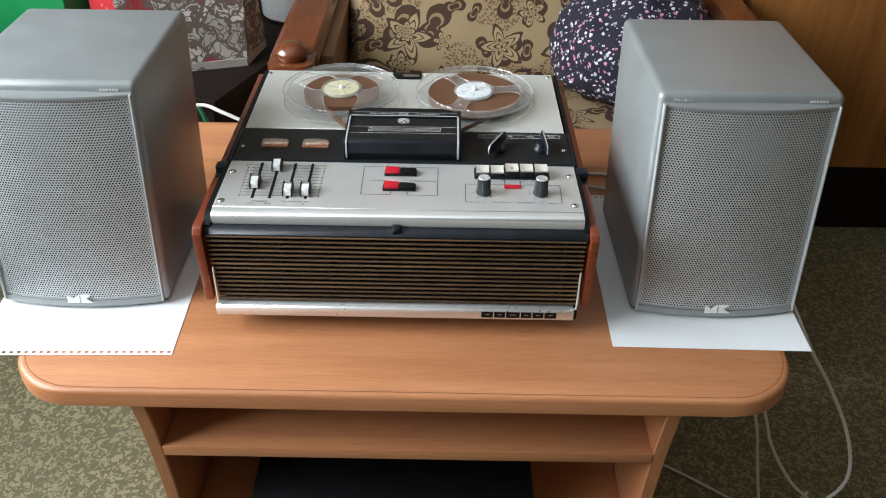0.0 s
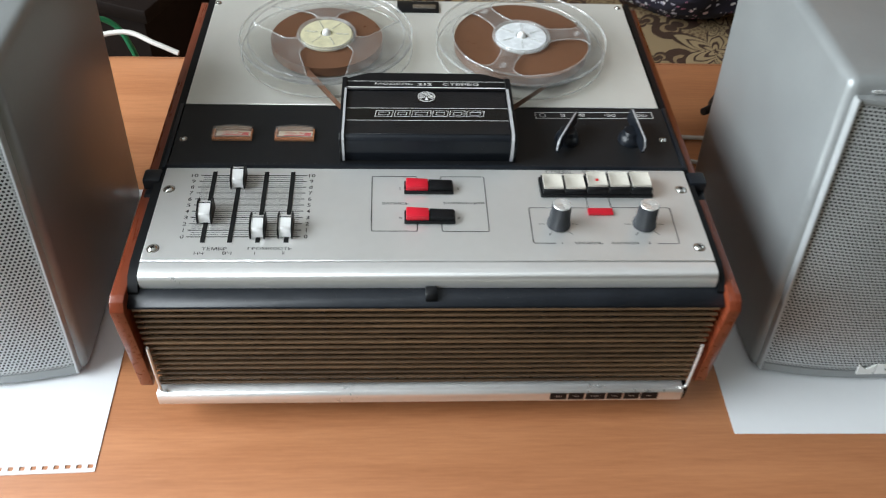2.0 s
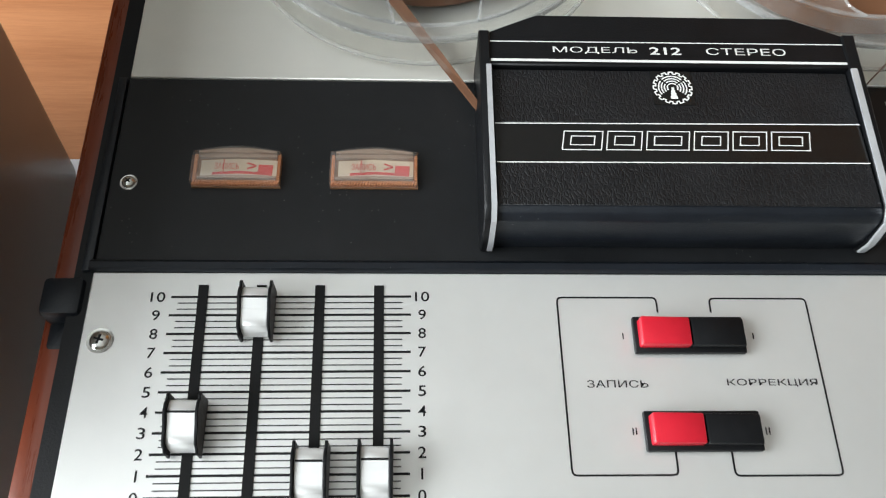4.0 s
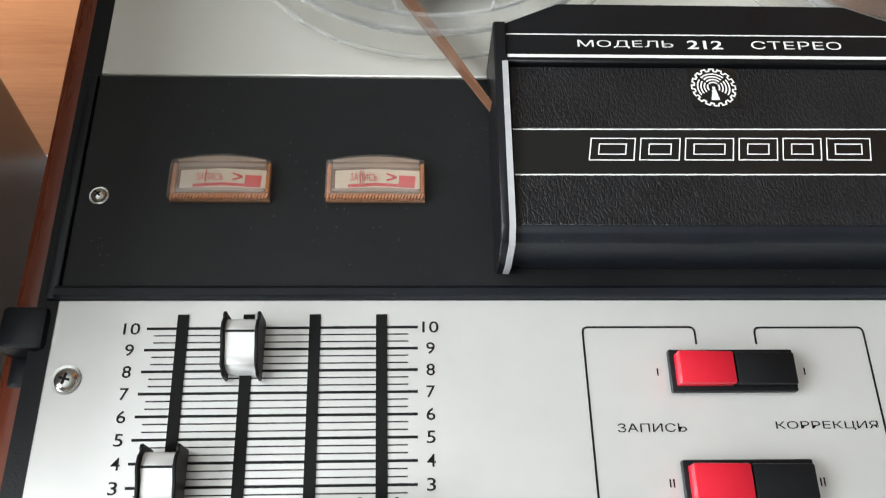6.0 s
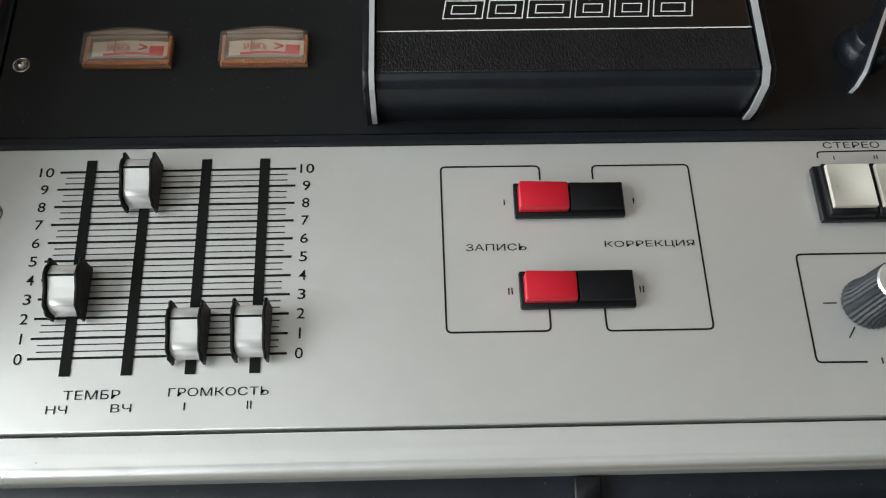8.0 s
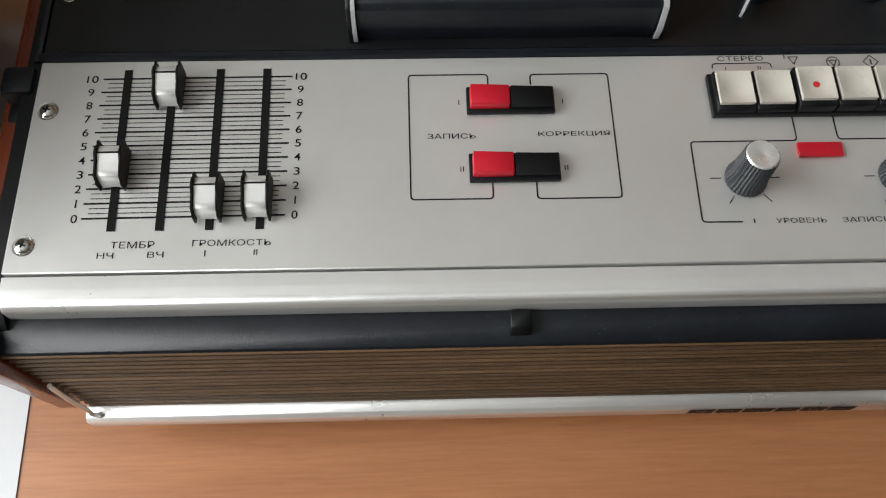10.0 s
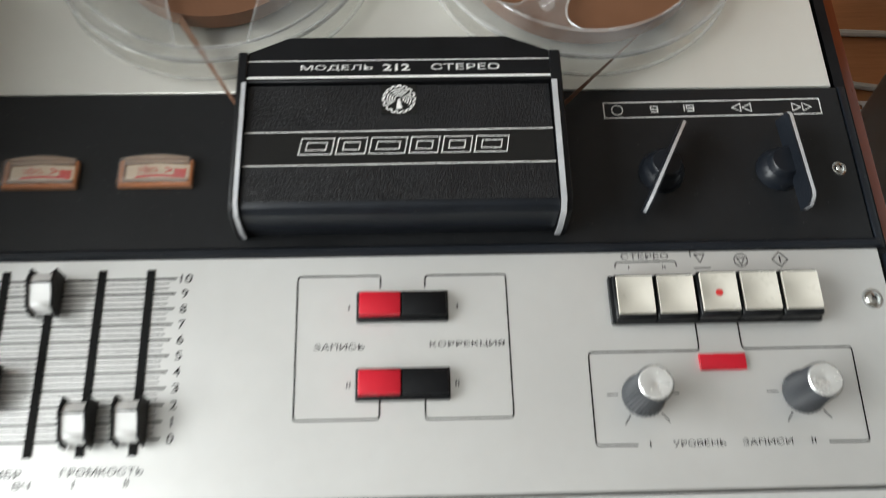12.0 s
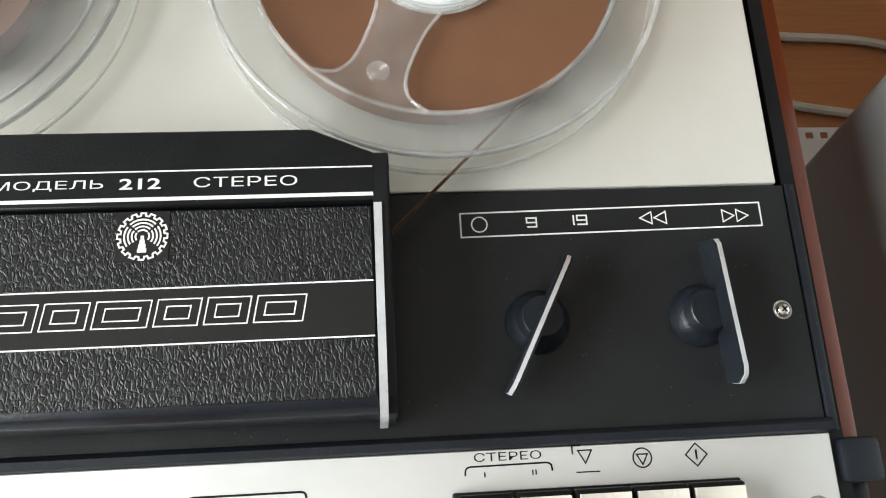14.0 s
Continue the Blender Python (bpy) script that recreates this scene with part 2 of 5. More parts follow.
def floral_fabric(name, tilt=0.0):
    """Beige upholstery with woven brown flowers, leaves and speckle."""
    m = bpy.data.materials.new(name)
    m.use_nodes = True
    nt = m.node_tree
    b = nt.nodes["Principled BSDF"]
    b.inputs["Roughness"].default_value = 0.9
    co = nt.nodes.new("ShaderNodeTexCoord")
    tc = nt.nodes.new("ShaderNodeMapping")
    tc.inputs["Rotation"].default_value = (radians(-tilt), 0, 0)
    nt.links.new(co.outputs["Object"], tc.inputs[0])
    wob = nt.nodes.new("ShaderNodeTexNoise")
    wob.inputs["Scale"].default_value = 25
    nt.links.new(tc.outputs[0], wob.inputs["Vector"])
    ad = nt.nodes.new("ShaderNodeVectorMath")
    ad.operation = 'MULTIPLY_ADD'
    nt.links.new(wob.outputs[1], ad.inputs[0])
    ad.inputs[1].default_value = (0.010, 0.010, 0.0)
    nt.links.new(tc.outputs[0], ad.inputs[2])
    vec = ad.outputs[0]
    cream, tan, brown = (0.33, 0.235, 0.125), (0.24, 0.160, 0.080), (0.050, 0.022, 0.010)
    n = nt.nodes.new("ShaderNodeTexNoise")
    n.inputs["Scale"].default_value = 7
    n.inputs["Detail"].default_value = 2
    nt.links.new(tc.outputs[0], n.inputs["Vector"])
    zone = math_node(nt, 'GREATER_THAN', n.outputs[0], 0.47)
    v = nt.nodes.new("ShaderNodeTexVoronoi")
    v.inputs["Scale"].default_value = 190
    nt.links.new(vec, v.inputs["Vector"])
    speck = math_node(nt, 'MULTIPLY', math_node(nt, 'LESS_THAN', v.outputs["Distance"], 0.44), zone)
    col = colour_mix(nt, n.outputs[0], cream, tan)
    col = colour_mix(nt, speck, col, (0.13, 0.075, 0.035))
    # leaves in two sizes, dark with a pale midrib
    for scale, seed, size in ((9.5, 3.0, 0.044), (13.0, 7.0, 0.026)):
        leaf = flower_mask(nt, vec, scale, 2, seed, size)
        ring = math_node(nt, 'LESS_THAN', leaf, 1.0)
        core = math_node(nt, 'MULTIPLY', math_node(nt, 'LESS_THAN', leaf, 0.60), math_node(nt, 'GREATER_THAN', leaf, 0.42))
        col = colour_mix(nt, ring, col, brown)
        col = colour_mix(nt, core, col, tan)
    # flowers: dark outline, pale petals with a dark streak, pale eye
    for scale, petals, seed, size, pointed in ((6.6, 5, 1.0, 0.072, True), (9.0, 5, 5.0, 0.030, False)):
        fl = flower_mask(nt, vec, scale, petals, seed, size, pointed)
        for limit, tone in ((1.0, brown), (0.82, cream), (0.60, brown), (0.53, cream), (0.34, brown), (0.22, cream), (0.08, brown)):
            col = colour_mix(nt, math_node(nt, 'LESS_THAN', fl, limit), col, tone)
    nt.links.new(col, b.inputs["Base Color"])
    w = nt.nodes.new("ShaderNodeTexNoise")
    w.inputs["Scale"].default_value = 900
    nt.links.new(tc.outputs[0], w.inputs["Vector"])
    bp = nt.nodes.new("ShaderNodeBump")
    bp.inputs["Strength"].default_value = 0.4
    bp.inputs["Distance"].default_value = 0.001
    nt.links.new(w.outputs[0], bp.inputs["Height"])
    nt.links.new(bp.outputs[0], b.inputs["Normal"])
    return m


def spotted(name, base, spots, scale, cut, bump=0.3, rough=0.85):
    """Cloth or board with scattered little shapes of several colours."""
    m = bpy.data.materials.new(name)
    m.use_nodes = True
    nt = m.node_tree
    b = nt.nodes["Principled BSDF"]
    b.inputs["Roughness"].default_value = rough
    tc = nt.nodes.new("ShaderNodeTexCoord")
    wob = nt.nodes.new("ShaderNodeTexNoise")
    wob.inputs["Scale"].default_value = scale * 1.6
    nt.links.new(tc.outputs["Object"], wob.inputs["Vector"])
    ad = nt.nodes.new("ShaderNodeVectorMath")
    ad.operation = 'MULTIPLY_ADD'
    nt.links.new(wob.outputs[1], ad.inputs[0])
    k = 0.9 / scale
    ad.inputs[1].default_value = (k, k, k)
    nt.links.new(tc.outputs["Object"], ad.inputs[2])
    v = nt.nodes.new("ShaderNodeTexVoronoi")
    v.inputs["Scale"].default_value = scale
    nt.links.new(ad.outputs[0], v.inputs["Vector"])
    sc = nt.nodes.new("ShaderNodeSeparateColor")
    nt.links.new(v.outputs["Color"], sc.inputs[0])
    ramp = nt.nodes.new("ShaderNodeValToRGB")
    ramp.color_ramp.interpolation = 'CONSTANT'
    while len(ramp.color_ramp.elements) < len(spots):
        ramp.color_ramp.elements.new(0.5)
    for i, c in enumerate(spots):
        ramp.color_ramp.elements[i].position = i / len(spots)
        ramp.color_ramp.elements[i].color = (*c, 1)
    nt.links.new(sc.outputs[0], ramp.inputs[0])
    lim = math_node(nt, 'MULTIPLY_ADD', sc.outputs[1], 0.3, cut - 0.15)
    inside = math_node(nt, 'LESS_THAN', v.outputs["Distance"], lim)
    col = colour_mix(nt, inside, base, ramp.outputs[0])
    nt.links.new(col, b.inputs["Base Color"])
    w = nt.nodes.new("ShaderNodeTexNoise")
    w.inputs["Scale"].default_value = 45
    w.inputs["Detail"].default_value = 6
    nt.links.new(tc.outputs["Object"], w.inputs["Vector"])
    bp = nt.nodes.new("ShaderNodeBump")
    bp.inputs["Strength"].default_value = bump
    bp.inputs["Distance"].default_value = 0.006
    nt.links.new(w.outputs[0], bp.inputs["Height"])
    nt.links.new(bp.outputs[0], b.inputs["Normal"])
    return m


def carpet(name):
    """Olive floor covering with a worm-like pale mottle."""
    m = bpy.data.materials.new(name)
    m.use_nodes = True
    nt = m.node_tree
    b = nt.nodes["Principled BSDF"]
    b.inputs["Roughness"].default_value = 0.62
    tc = nt.nodes.new("ShaderNodeTexCoord")
    n = nt.nodes.new("ShaderNodeTexNoise")
    n.inputs["Scale"].default_value = 95
    n.inputs["Detail"].default_value = 1.5
    n.inputs["Distortion"].default_value = 1.4
    nt.links.new(tc.outputs["Object"], n.inputs["Vector"])
    r = nt.nodes.new("ShaderNodeMapRange")
    r.inputs[1].default_value, r.inputs[2].default_value = 0.50, 0.57
    nt.links.new(n.outputs[0], r.inputs[0])
    big = nt.nodes.new("ShaderNodeTexNoise")
    big.inputs["Scale"].default_value = 5
    big.inputs["Detail"].default_value = 4
    nt.links.new(tc.outputs["Object"], big.inputs["Vector"])
    col = colour_mix(nt, r.outputs[0], (0.122, 0.102, 0.050), (0.31, 0.268, 0.150))
    col2 = colour_mix(nt, math_node(nt, 'MULTIPLY', big.outputs[0], 0.5), col, (0.13, 0.115, 0.06))
    nt.links.new(col2, b.inputs["Base Color"])
    bp = nt.nodes.new("ShaderNodeBump")
    bp.inputs["Strength"].default_value = 0.3
    bp.inputs["Distance"].default_value = 0.002
    nt.links.new(n.outputs[0], bp.inputs["Height"])
    nt.links.new(bp.outputs[0], b.inputs["Normal"])
    return m


TABLE_WOOD = wood("cherry_laminate", (0.34, 0.125, 0.050), (0.58, 0.255, 0.115), 0, 7.0, 0.36, 1.3)
TABLE_WOOD_UP = wood("cherry_laminate_upright", (0.34, 0.125, 0.050), (0.55, 0.235, 0.105), 2, 6.0, 0.42)
CHEEK = wood("red_lacquered_wood", (0.13, 0.022, 0.009), (0.26, 0.055, 0.020), 1, 5.0, 0.28, coat=0.4)
SLAT = wood("dark_slat_wood", (0.012, 0.007, 0.003), (0.235, 0.135, 0.068), 0, 16.0, 0.5, 1.6, random_vary=0.2)
ARM = wood("brown_lacquered_wood", (0.085, 0.020, 0.007), (0.20, 0.056, 0.018), 1, 5.0, 0.22, coat=0.6)
ARM_SIDE = wood("pale_veneer", (0.20, 0.10, 0.05), (0.36, 0.20, 0.11), 1, 5.0, 0.4)
WARDROBE = wood("honey_veneer", (0.21, 0.072, 0.016), (0.50, 0.21, 0.056), 2, 2.4, 0.40, 0.5)
DARK_WOOD = wood("black_brown_wood", (0.006, 0.004, 0.003), (0.018, 0.010, 0.008), 0, 5.0, 0.6, spec=0.15)
PLATE = mat("satin_aluminium", (0.85, 0.85, 0.835), 0.38, 0.68, vary=0.03, scale=14, bump=0.015, bump_scale=900, rough_vary=0.05)
TRIM = mat("bright_aluminium", (0.86, 0.86, 0.85), 0.32, 0.60, vary=0.03, scale=20, bump=0.05, bump_scale=700)
REARPLATE = mat("champagne_aluminium", (0.76, 0.75, 0.70), 0.40, 0.40, vary=0.03, scale=12, bump=0.015, bump_scale=900)
BLACK = mat("black_plastic", (0.006, 0.0064, 0.0075), 0.40, spec=0.24, vary=0.25, scale=40, bump=0.12, bump_scale=1500)
BAND = mat("black_painted_metal", (0.0105, 0.0112, 0.0125), 0.38, spec=0.34, vary=0.2, scale=25, bump=0.1, bump_scale=1800)
BLUEBLACK = mat("blue_black_plastic", (0.009, 0.0115, 0.016), 0.35, spec=0.36, vary=0.25, scale=30, bump=0.1, bump_scale=1200)
GLOSSBLACK = mat("glossy_black_print", (0.008, 0.008, 0.008), 0.18, vary=0.1, scale=30)
LEATHER = leather("black_leatherette")
SILVEREDGE = mat("worn_silver_edge", (0.62, 0.63, 0.65), 0.34, 0.45, vary=0.12, scale=90, bump=0.1, bump_scale=900)


def dusty(m, scale, keep, bright):
    """Scatters fine pale dust over a material, thicker in drifts."""
    nt = m.node_tree
    b = nt.nodes["Principled BSDF"]
    old = b.inputs["Base Color"].links[0].from_socket
    tc = nt.nodes.new("ShaderNodeTexCoord")
    v = nt.nodes.new("ShaderNodeTexVoronoi")
    v.inputs["Scale"].default_value = scale
    nt.links.new(tc.outputs["Object"], v.inputs["Vector"])
    drift = nt.nodes.new("ShaderNodeTexNoise")
    drift.inputs["Scale"].default_value = 45
    nt.links.new(tc.outputs["Object"], drift.inputs["Vector"])
    near = math_node(nt, 'LESS_THAN', v.outputs["Distance"], 0.20)
    sep = nt.nodes.new("ShaderNodeSeparateColor")
    nt.links.new(v.outputs["Color"], sep.inputs[0])
    some = math_node(nt, 'GREATER_THAN', math_node(nt, 'MULTIPLY_ADD', drift.outputs[0], 0.5, sep.outputs[0]), keep)
    fac = math_node(nt, 'MULTIPLY', math_node(nt, 'MULTIPLY', near, some), 0.6)
    nt.links.new(colour_mix(nt, fac, old, (bright, bright, bright * 0.97)), b.inputs["Base Color"])


dusty(BAND, 900, 1.245, 0.13)
dusty(BLUEBLACK, 900, 1.25, 0.13)


WHITE = mat("white_print", (0.80, 0.80, 0.78), 0.5, vary=0.04, scale=80)
INK = mat("black_print", (0.008, 0.008, 0.009), 0.5, vary=0.1, scale=80, spec=0.2)
RED = mat("red_plastic", (0.62, 0.012, 0.030), 0.32, vary=0.06, scale=60, spec=0.5)
REDINK = mat("red_print", (0.60, 0.03, 0.03), 0.5, vary=0.06, scale=60)
KEYWHITE = mat("ivory_plastic", (0.60, 0.57, 0.50), 0.30, vary=0.04, scale=60)
CAPSILVER = mat("chromed_plastic", (0.86, 0.86, 0.84), 0.24, 0.6, vary=0.04, scale=60)
CAPWHITE = mat("satin_white_metal", (0.80, 0.80, 0.79), 0.36, 0.25, vary=0.02, scale=60)
CHROME = mat("polished_steel", (0.72, 0.72, 0.70), 0.18, 1.0, vary=0.08, scale=150)
KNOB = mat("dark_grey_knob", (0.019, 0.022, 0.027), 0.45, vary=0.15, scale=80)
AMBER = mat("amber_plastic", (0.24, 0.12, 0.06), 0.22, vary=0.15, scale=200)
RIBAMBER = mat("bright_amber_plastic", (0.70, 0.30, 0.14), 0.15, vary=0.15, scale=200)
# opaque tone for the meter's clear steps, with their reflections painted in
METERTOP = mat("peach_step_reflection", (0.33, 0.245, 0.19), 0.12, vary=0.15, scale=90)
DIAL = mat("cream_dial", (0.62, 0.54, 0.43), 0.5, vary=0.05, scale=60)
GLASS = clear("clear_plastic", (0.985, 0.985, 0.975), 0.06, 1.50, 0.06)
METERGLASS = clear("meter_glass", (1.0, 0.975, 0.95), 0.06, 1.6, 0.05)
HUBY = mat("yellowish_plastic", (0.66, 0.62, 0.42), 0.2, vary=0.15, scale=160)
# stronger white haze paints bright highlights on the reel's moulded edges
RIMGLASS = clear("clear_plastic_edge", (0.96, 0.965, 0.96), 0.05, 1.55, 0.20)
HUBW = mat("frosted_plastic", (0.72, 0.75, 0.77), 0.25, vary=0.1, scale=160)
TAPE = mat("brown_tape", (0.15, 0.068, 0.036), 0.33, vary=0.15, scale=10, bump=0.05, bump_scale=60, rough_vary=0.12)
SPKGREY = mat("silver_grey_paint", (0.30, 0.315, 0.315), 0.36, 0.35, vary=0.05, scale=25, bump=0.08, bump_scale=1300)
SPKMESH = mat("silver_mesh_paint", (0.52, 0.54, 0.545), 0.38, 0.35, vary=0.06, scale=40)
SPKDARK = mat("speaker_inside", (0.014, 0.014, 0.014), 0.9, spec=0.1, vary=0.2, scale=60)
PAPER = mat("white_paper", (0.80, 0.82, 0.84), 0.8, vary=0.02, scale=10, bump=0.05, bump_scale=400)
CABLE = mat("white_cable", (0.62, 0.60, 0.56), 0.45, vary=0.08, scale=40)
GREENCABLE = mat("green_cable", (0.02, 0.20, 0.08), 0.45, vary=0.1, scale=40)
FABRIC = floral_fabric("floral_upholstery")
FABRIC_BACK = floral_fabric("floral_upholstery_back", 52.0)
NAVY = spotted("navy_print_cloth", (0.012, 0.010, 0.022), [(0.75, 0.72, 0.74), (0.62, 0.22, 0.36), (0.55, 0.52, 0.60), (0.012, 0.010, 0.022), (0.80, 0.62, 0.68), (0.35, 0.33, 0.42)], 120, 0.31)
REDBOX = spotted("red_dotted_card", (0.52, 0.03, 0.04), [(0.62, 0.20, 0.18), (0.52, 0.03, 0.04)], 110, 0.25, 0.02, 0.45)
GREENBOX = mat("green_card", (0.008, 0.20, 0.06), 0.4, vary=0.08, scale=20)
CERAMIC = mat("white_enamel", (0.70, 0.70, 0.70), 0.25, vary=0.03, scale=20)
FLOOR = carpet("olive_mottled_floor")
WALL = mat("beige_wallpaper", (0.29, 0.24, 0.19), 0.85, vary=0.06, scale=8, bump=0.15, bump_scale=120)
CEIL = mat("white_ceiling_paint", (0.70, 0.70, 0.69), 0.9, vary=0.03, scale=4)
FRAMEWHITE = mat("white_window_paint", (0.75, 0.75, 0.73), 0.4, vary=0.03, scale=15)


def line_print(name, base, ink, accent, scale):
    """Paper with an inked tangle of outlines and some dark red patches."""
    m = bpy.data.materials.new(name)
    m.use_nodes = True
    nt = m.node_tree
    b = nt.nodes["Principled BSDF"]
    b.inputs["Roughness"].default_value = 0.55
    tc = nt.nodes.new("ShaderNodeTexCoord")
    wob = nt.nodes.new("ShaderNodeTexNoise")
    wob.inputs["Scale"].default_value = scale * 0.9
    wob.inputs["Detail"].default_value = 3
    nt.links.new(tc.outputs["Object"], wob.inputs["Vector"])
    ad = nt.nodes.new("ShaderNodeVectorMath")
    ad.operation = 'MULTIPLY_ADD'
    nt.links.new(wob.outputs[1], ad.inputs[0])
    k = 1.5 / scale
    ad.inputs[1].default_value = (k, k, k)
    nt.links.new(tc.outputs["Object"], ad.inputs[2])
    cells = nt.nodes.new("ShaderNodeTexVoronoi")
    cells.inputs["Scale"].default_value = scale
    nt.links.new(ad.outputs[0], cells.inputs["Vector"])
    sc = nt.nodes.new("ShaderNodeSeparateColor")
    nt.links.new(cells.outputs["Color"], sc.inputs[0])
    red = math_node(nt, 'GREATER_THAN', sc.outputs[0], 0.84)
    tone = colour_mix(nt, sc.outputs[1], base, tuple(c * 0.55 for c in base))
    col = colour_mix(nt, red, tone, accent)
    for s, w in ((scale, 0.075), (scale * 2.3, 0.07)):
        e = nt.nodes.new("ShaderNodeTexVoronoi")
        e.feature = 'DISTANCE_TO_EDGE'
        e.inputs["Scale"].default_value = s
        nt.links.new(ad.outputs[0], e.inputs["Vector"])
        col = colour_mix(nt, math_node(nt, 'LESS_THAN', e.outputs["Distance"], w), col, ink)
    nt.links.new(col, b.inputs["Base Color"])
    return m


BAGPRINT = line_print("printed_paper_bag", (0.50, 0.46, 0.42), (0.10, 0.075, 0.06), (0.24, 0.012, 0.02), 26)


# ---- builders ----
ORIGIN = {}


def thing(name, at, label="", category="", group="", kind=""):
    ob = new(name)
    ob.location = at
    ob.empty_display_size = 0.05
    ORIGIN[ob.name] = Vector(at)
    return tagged(ob, label, category, group, kind)


def link_mesh(name, bm, material, smooth=False):
    me = bpy.data.meshes.new(name)
    bm.to_mesh(me)
    bm.free()
    me.materials.append(material)
    if smooth:
        me.shade_smooth()
        me.set_sharp_from_angle(angle=radians(38))
    return new(name, me)


def part(name, bm, material, parent, label="", smooth=True):
    """Links a bmesh given in world metres as one mesh under a thing or a part."""
    o = ORIGIN[parent.name]
    bmesh.ops.translate(bm, verts=bm.verts, vec=-o)
    ob = link_mesh(name, bm, material, smooth)
    ob.parent = parent
    ORIGIN[ob.name] = o
    return tagged(ob, label)


def solid(name, bm, material, label, category, group="", kind="", smooth=True):
    """A thing of one mesh."""
    return tagged(link_mesh(name, bm, material, smooth), label, category, group, kind)


def box(x0, x1, y0, y1, z0, z1, bevel=0.0, seg=2, bm=None):
    own = bmesh.new()
    bmesh.ops.create_cube(own, size=1.0)
    bmesh.ops.scale(own, vec=(x1 - x0, y1 - y0, z1 - z0), verts=own.verts)
    bmesh.ops.translate(own, vec=((x0 + x1) / 2, (y0 + y1) / 2, (z0 + z1) / 2), verts=own.verts)
    if bevel:
        bmesh.ops.bevel(own, geom=own.edges[:], offset=bevel, segments=seg, profile=0.5, affect='EDGES')
    return join(bm, own)


def join(bm, own):
    if bm is None:
        return own
    me = bpy.data.meshes.new("tmp")
    own.to_mesh(me)
    own.free()
    bm.from_mesh(me)
    bpy.data.meshes.remove(me)
    return bm


def prism(points, axis, a, b, bevel=0.0, seg=2, bm=None):
    """Extrudes a closed outline along an axis from a to b. For x the outline is (y, z), for y (x, z), for z (x, y)."""
    own = bmesh.new()

    def place(p, d):
        return {'x': (d, p[0], p[1]), 'y': (p[0], d, p[1]), 'z': (p[0], p[1], d)}[axis]
    lo = [own.verts.new(place(p, a)) for p in points]
    hi = [own.verts.new(place(p, b)) for p in points]
    n = len(points)
    own.faces.new(lo)
    own.faces.new(hi[::-1])
    for i in range(n):
        own.faces.new((lo[i], hi[i], hi[(i + 1) % n], lo[(i + 1) % n]))
    bmesh.ops.recalc_face_normals(own, faces=own.faces)
    if bevel:
        bmesh.ops.bevel(own, geom=own.edges[:], offset=bevel, segments=seg, profile=0.5, affect='EDGES')
    return join(bm, own)


def lathe(profile, cx, cy, seg=32, bm=None, ribs=0, rib_depth=0.0):
    """Turns a profile of (radius, z) round the upright through (cx, cy)."""
    own = bmesh.new()
    rings = []
    for r, z in profile:
        if r < 1e-6:
            rings.append([own.verts.new((cx, cy, z))])
            continue
        ring = []
        for i in range(seg):
            rr = r - (rib_depth if ribs and (i % 2) else 0)
            a = 2 * math.pi * i / seg
            ring.append(own.verts.new((cx + rr * math.cos(a), cy + rr * math.sin(a), z)))
        rings.append(ring)
    for p, q in zip(rings, rings[1:]):
        if len(p) == 1 and len(q) == 1:
            continue
        for i in range(seg):
            j = (i + 1) % seg
            if len(p) == 1:
                own.faces.new((p[0], q[i], q[j]))
            elif len(q) == 1:
                own.faces.new((p[i], q[0], p[j]))
            else:
                own.faces.new((p[i], q[i], q[j], p[j]))
    bmesh.ops.recalc_face_normals(own, faces=own.faces)
    return join(bm, own)


def sector(cx, cy, r0, r1, a0, a1, z0, z1, bm=None, seg=None):
    """A flat piece of a ring, between two radii and two angles in degrees."""
    seg = seg or max(2, int(abs(a1 - a0) / 5))
    own = bmesh.new()
    full = abs(a1 - a0) >= 359.9
    cols = []
    for i in range(seg if full else seg + 1):
        a = radians(a0 + (a1 - a0) * i / seg)
        c, s = math.cos(a), math.sin(a)
        cols.append([own.verts.new((cx + r * c, cy + r * s, z)) for r, z in ((r0, z0), (r1, z0), (r1, z1), (r0, z1))])
    n = len(cols)
    for i in range(n if full else n - 1):
        p, q = cols[i], cols[(i + 1) % n]
        for k in range(4):
            own.faces.new((p[k], q[k], q[(k + 1) % 4], p[(k + 1) % 4]))
    if not full:
        own.faces.new(cols[0][::-1])
        own.faces.new(cols[-1])
    bmesh.ops.recalc_face_normals(own, faces=own.faces)
    return join(bm, own)


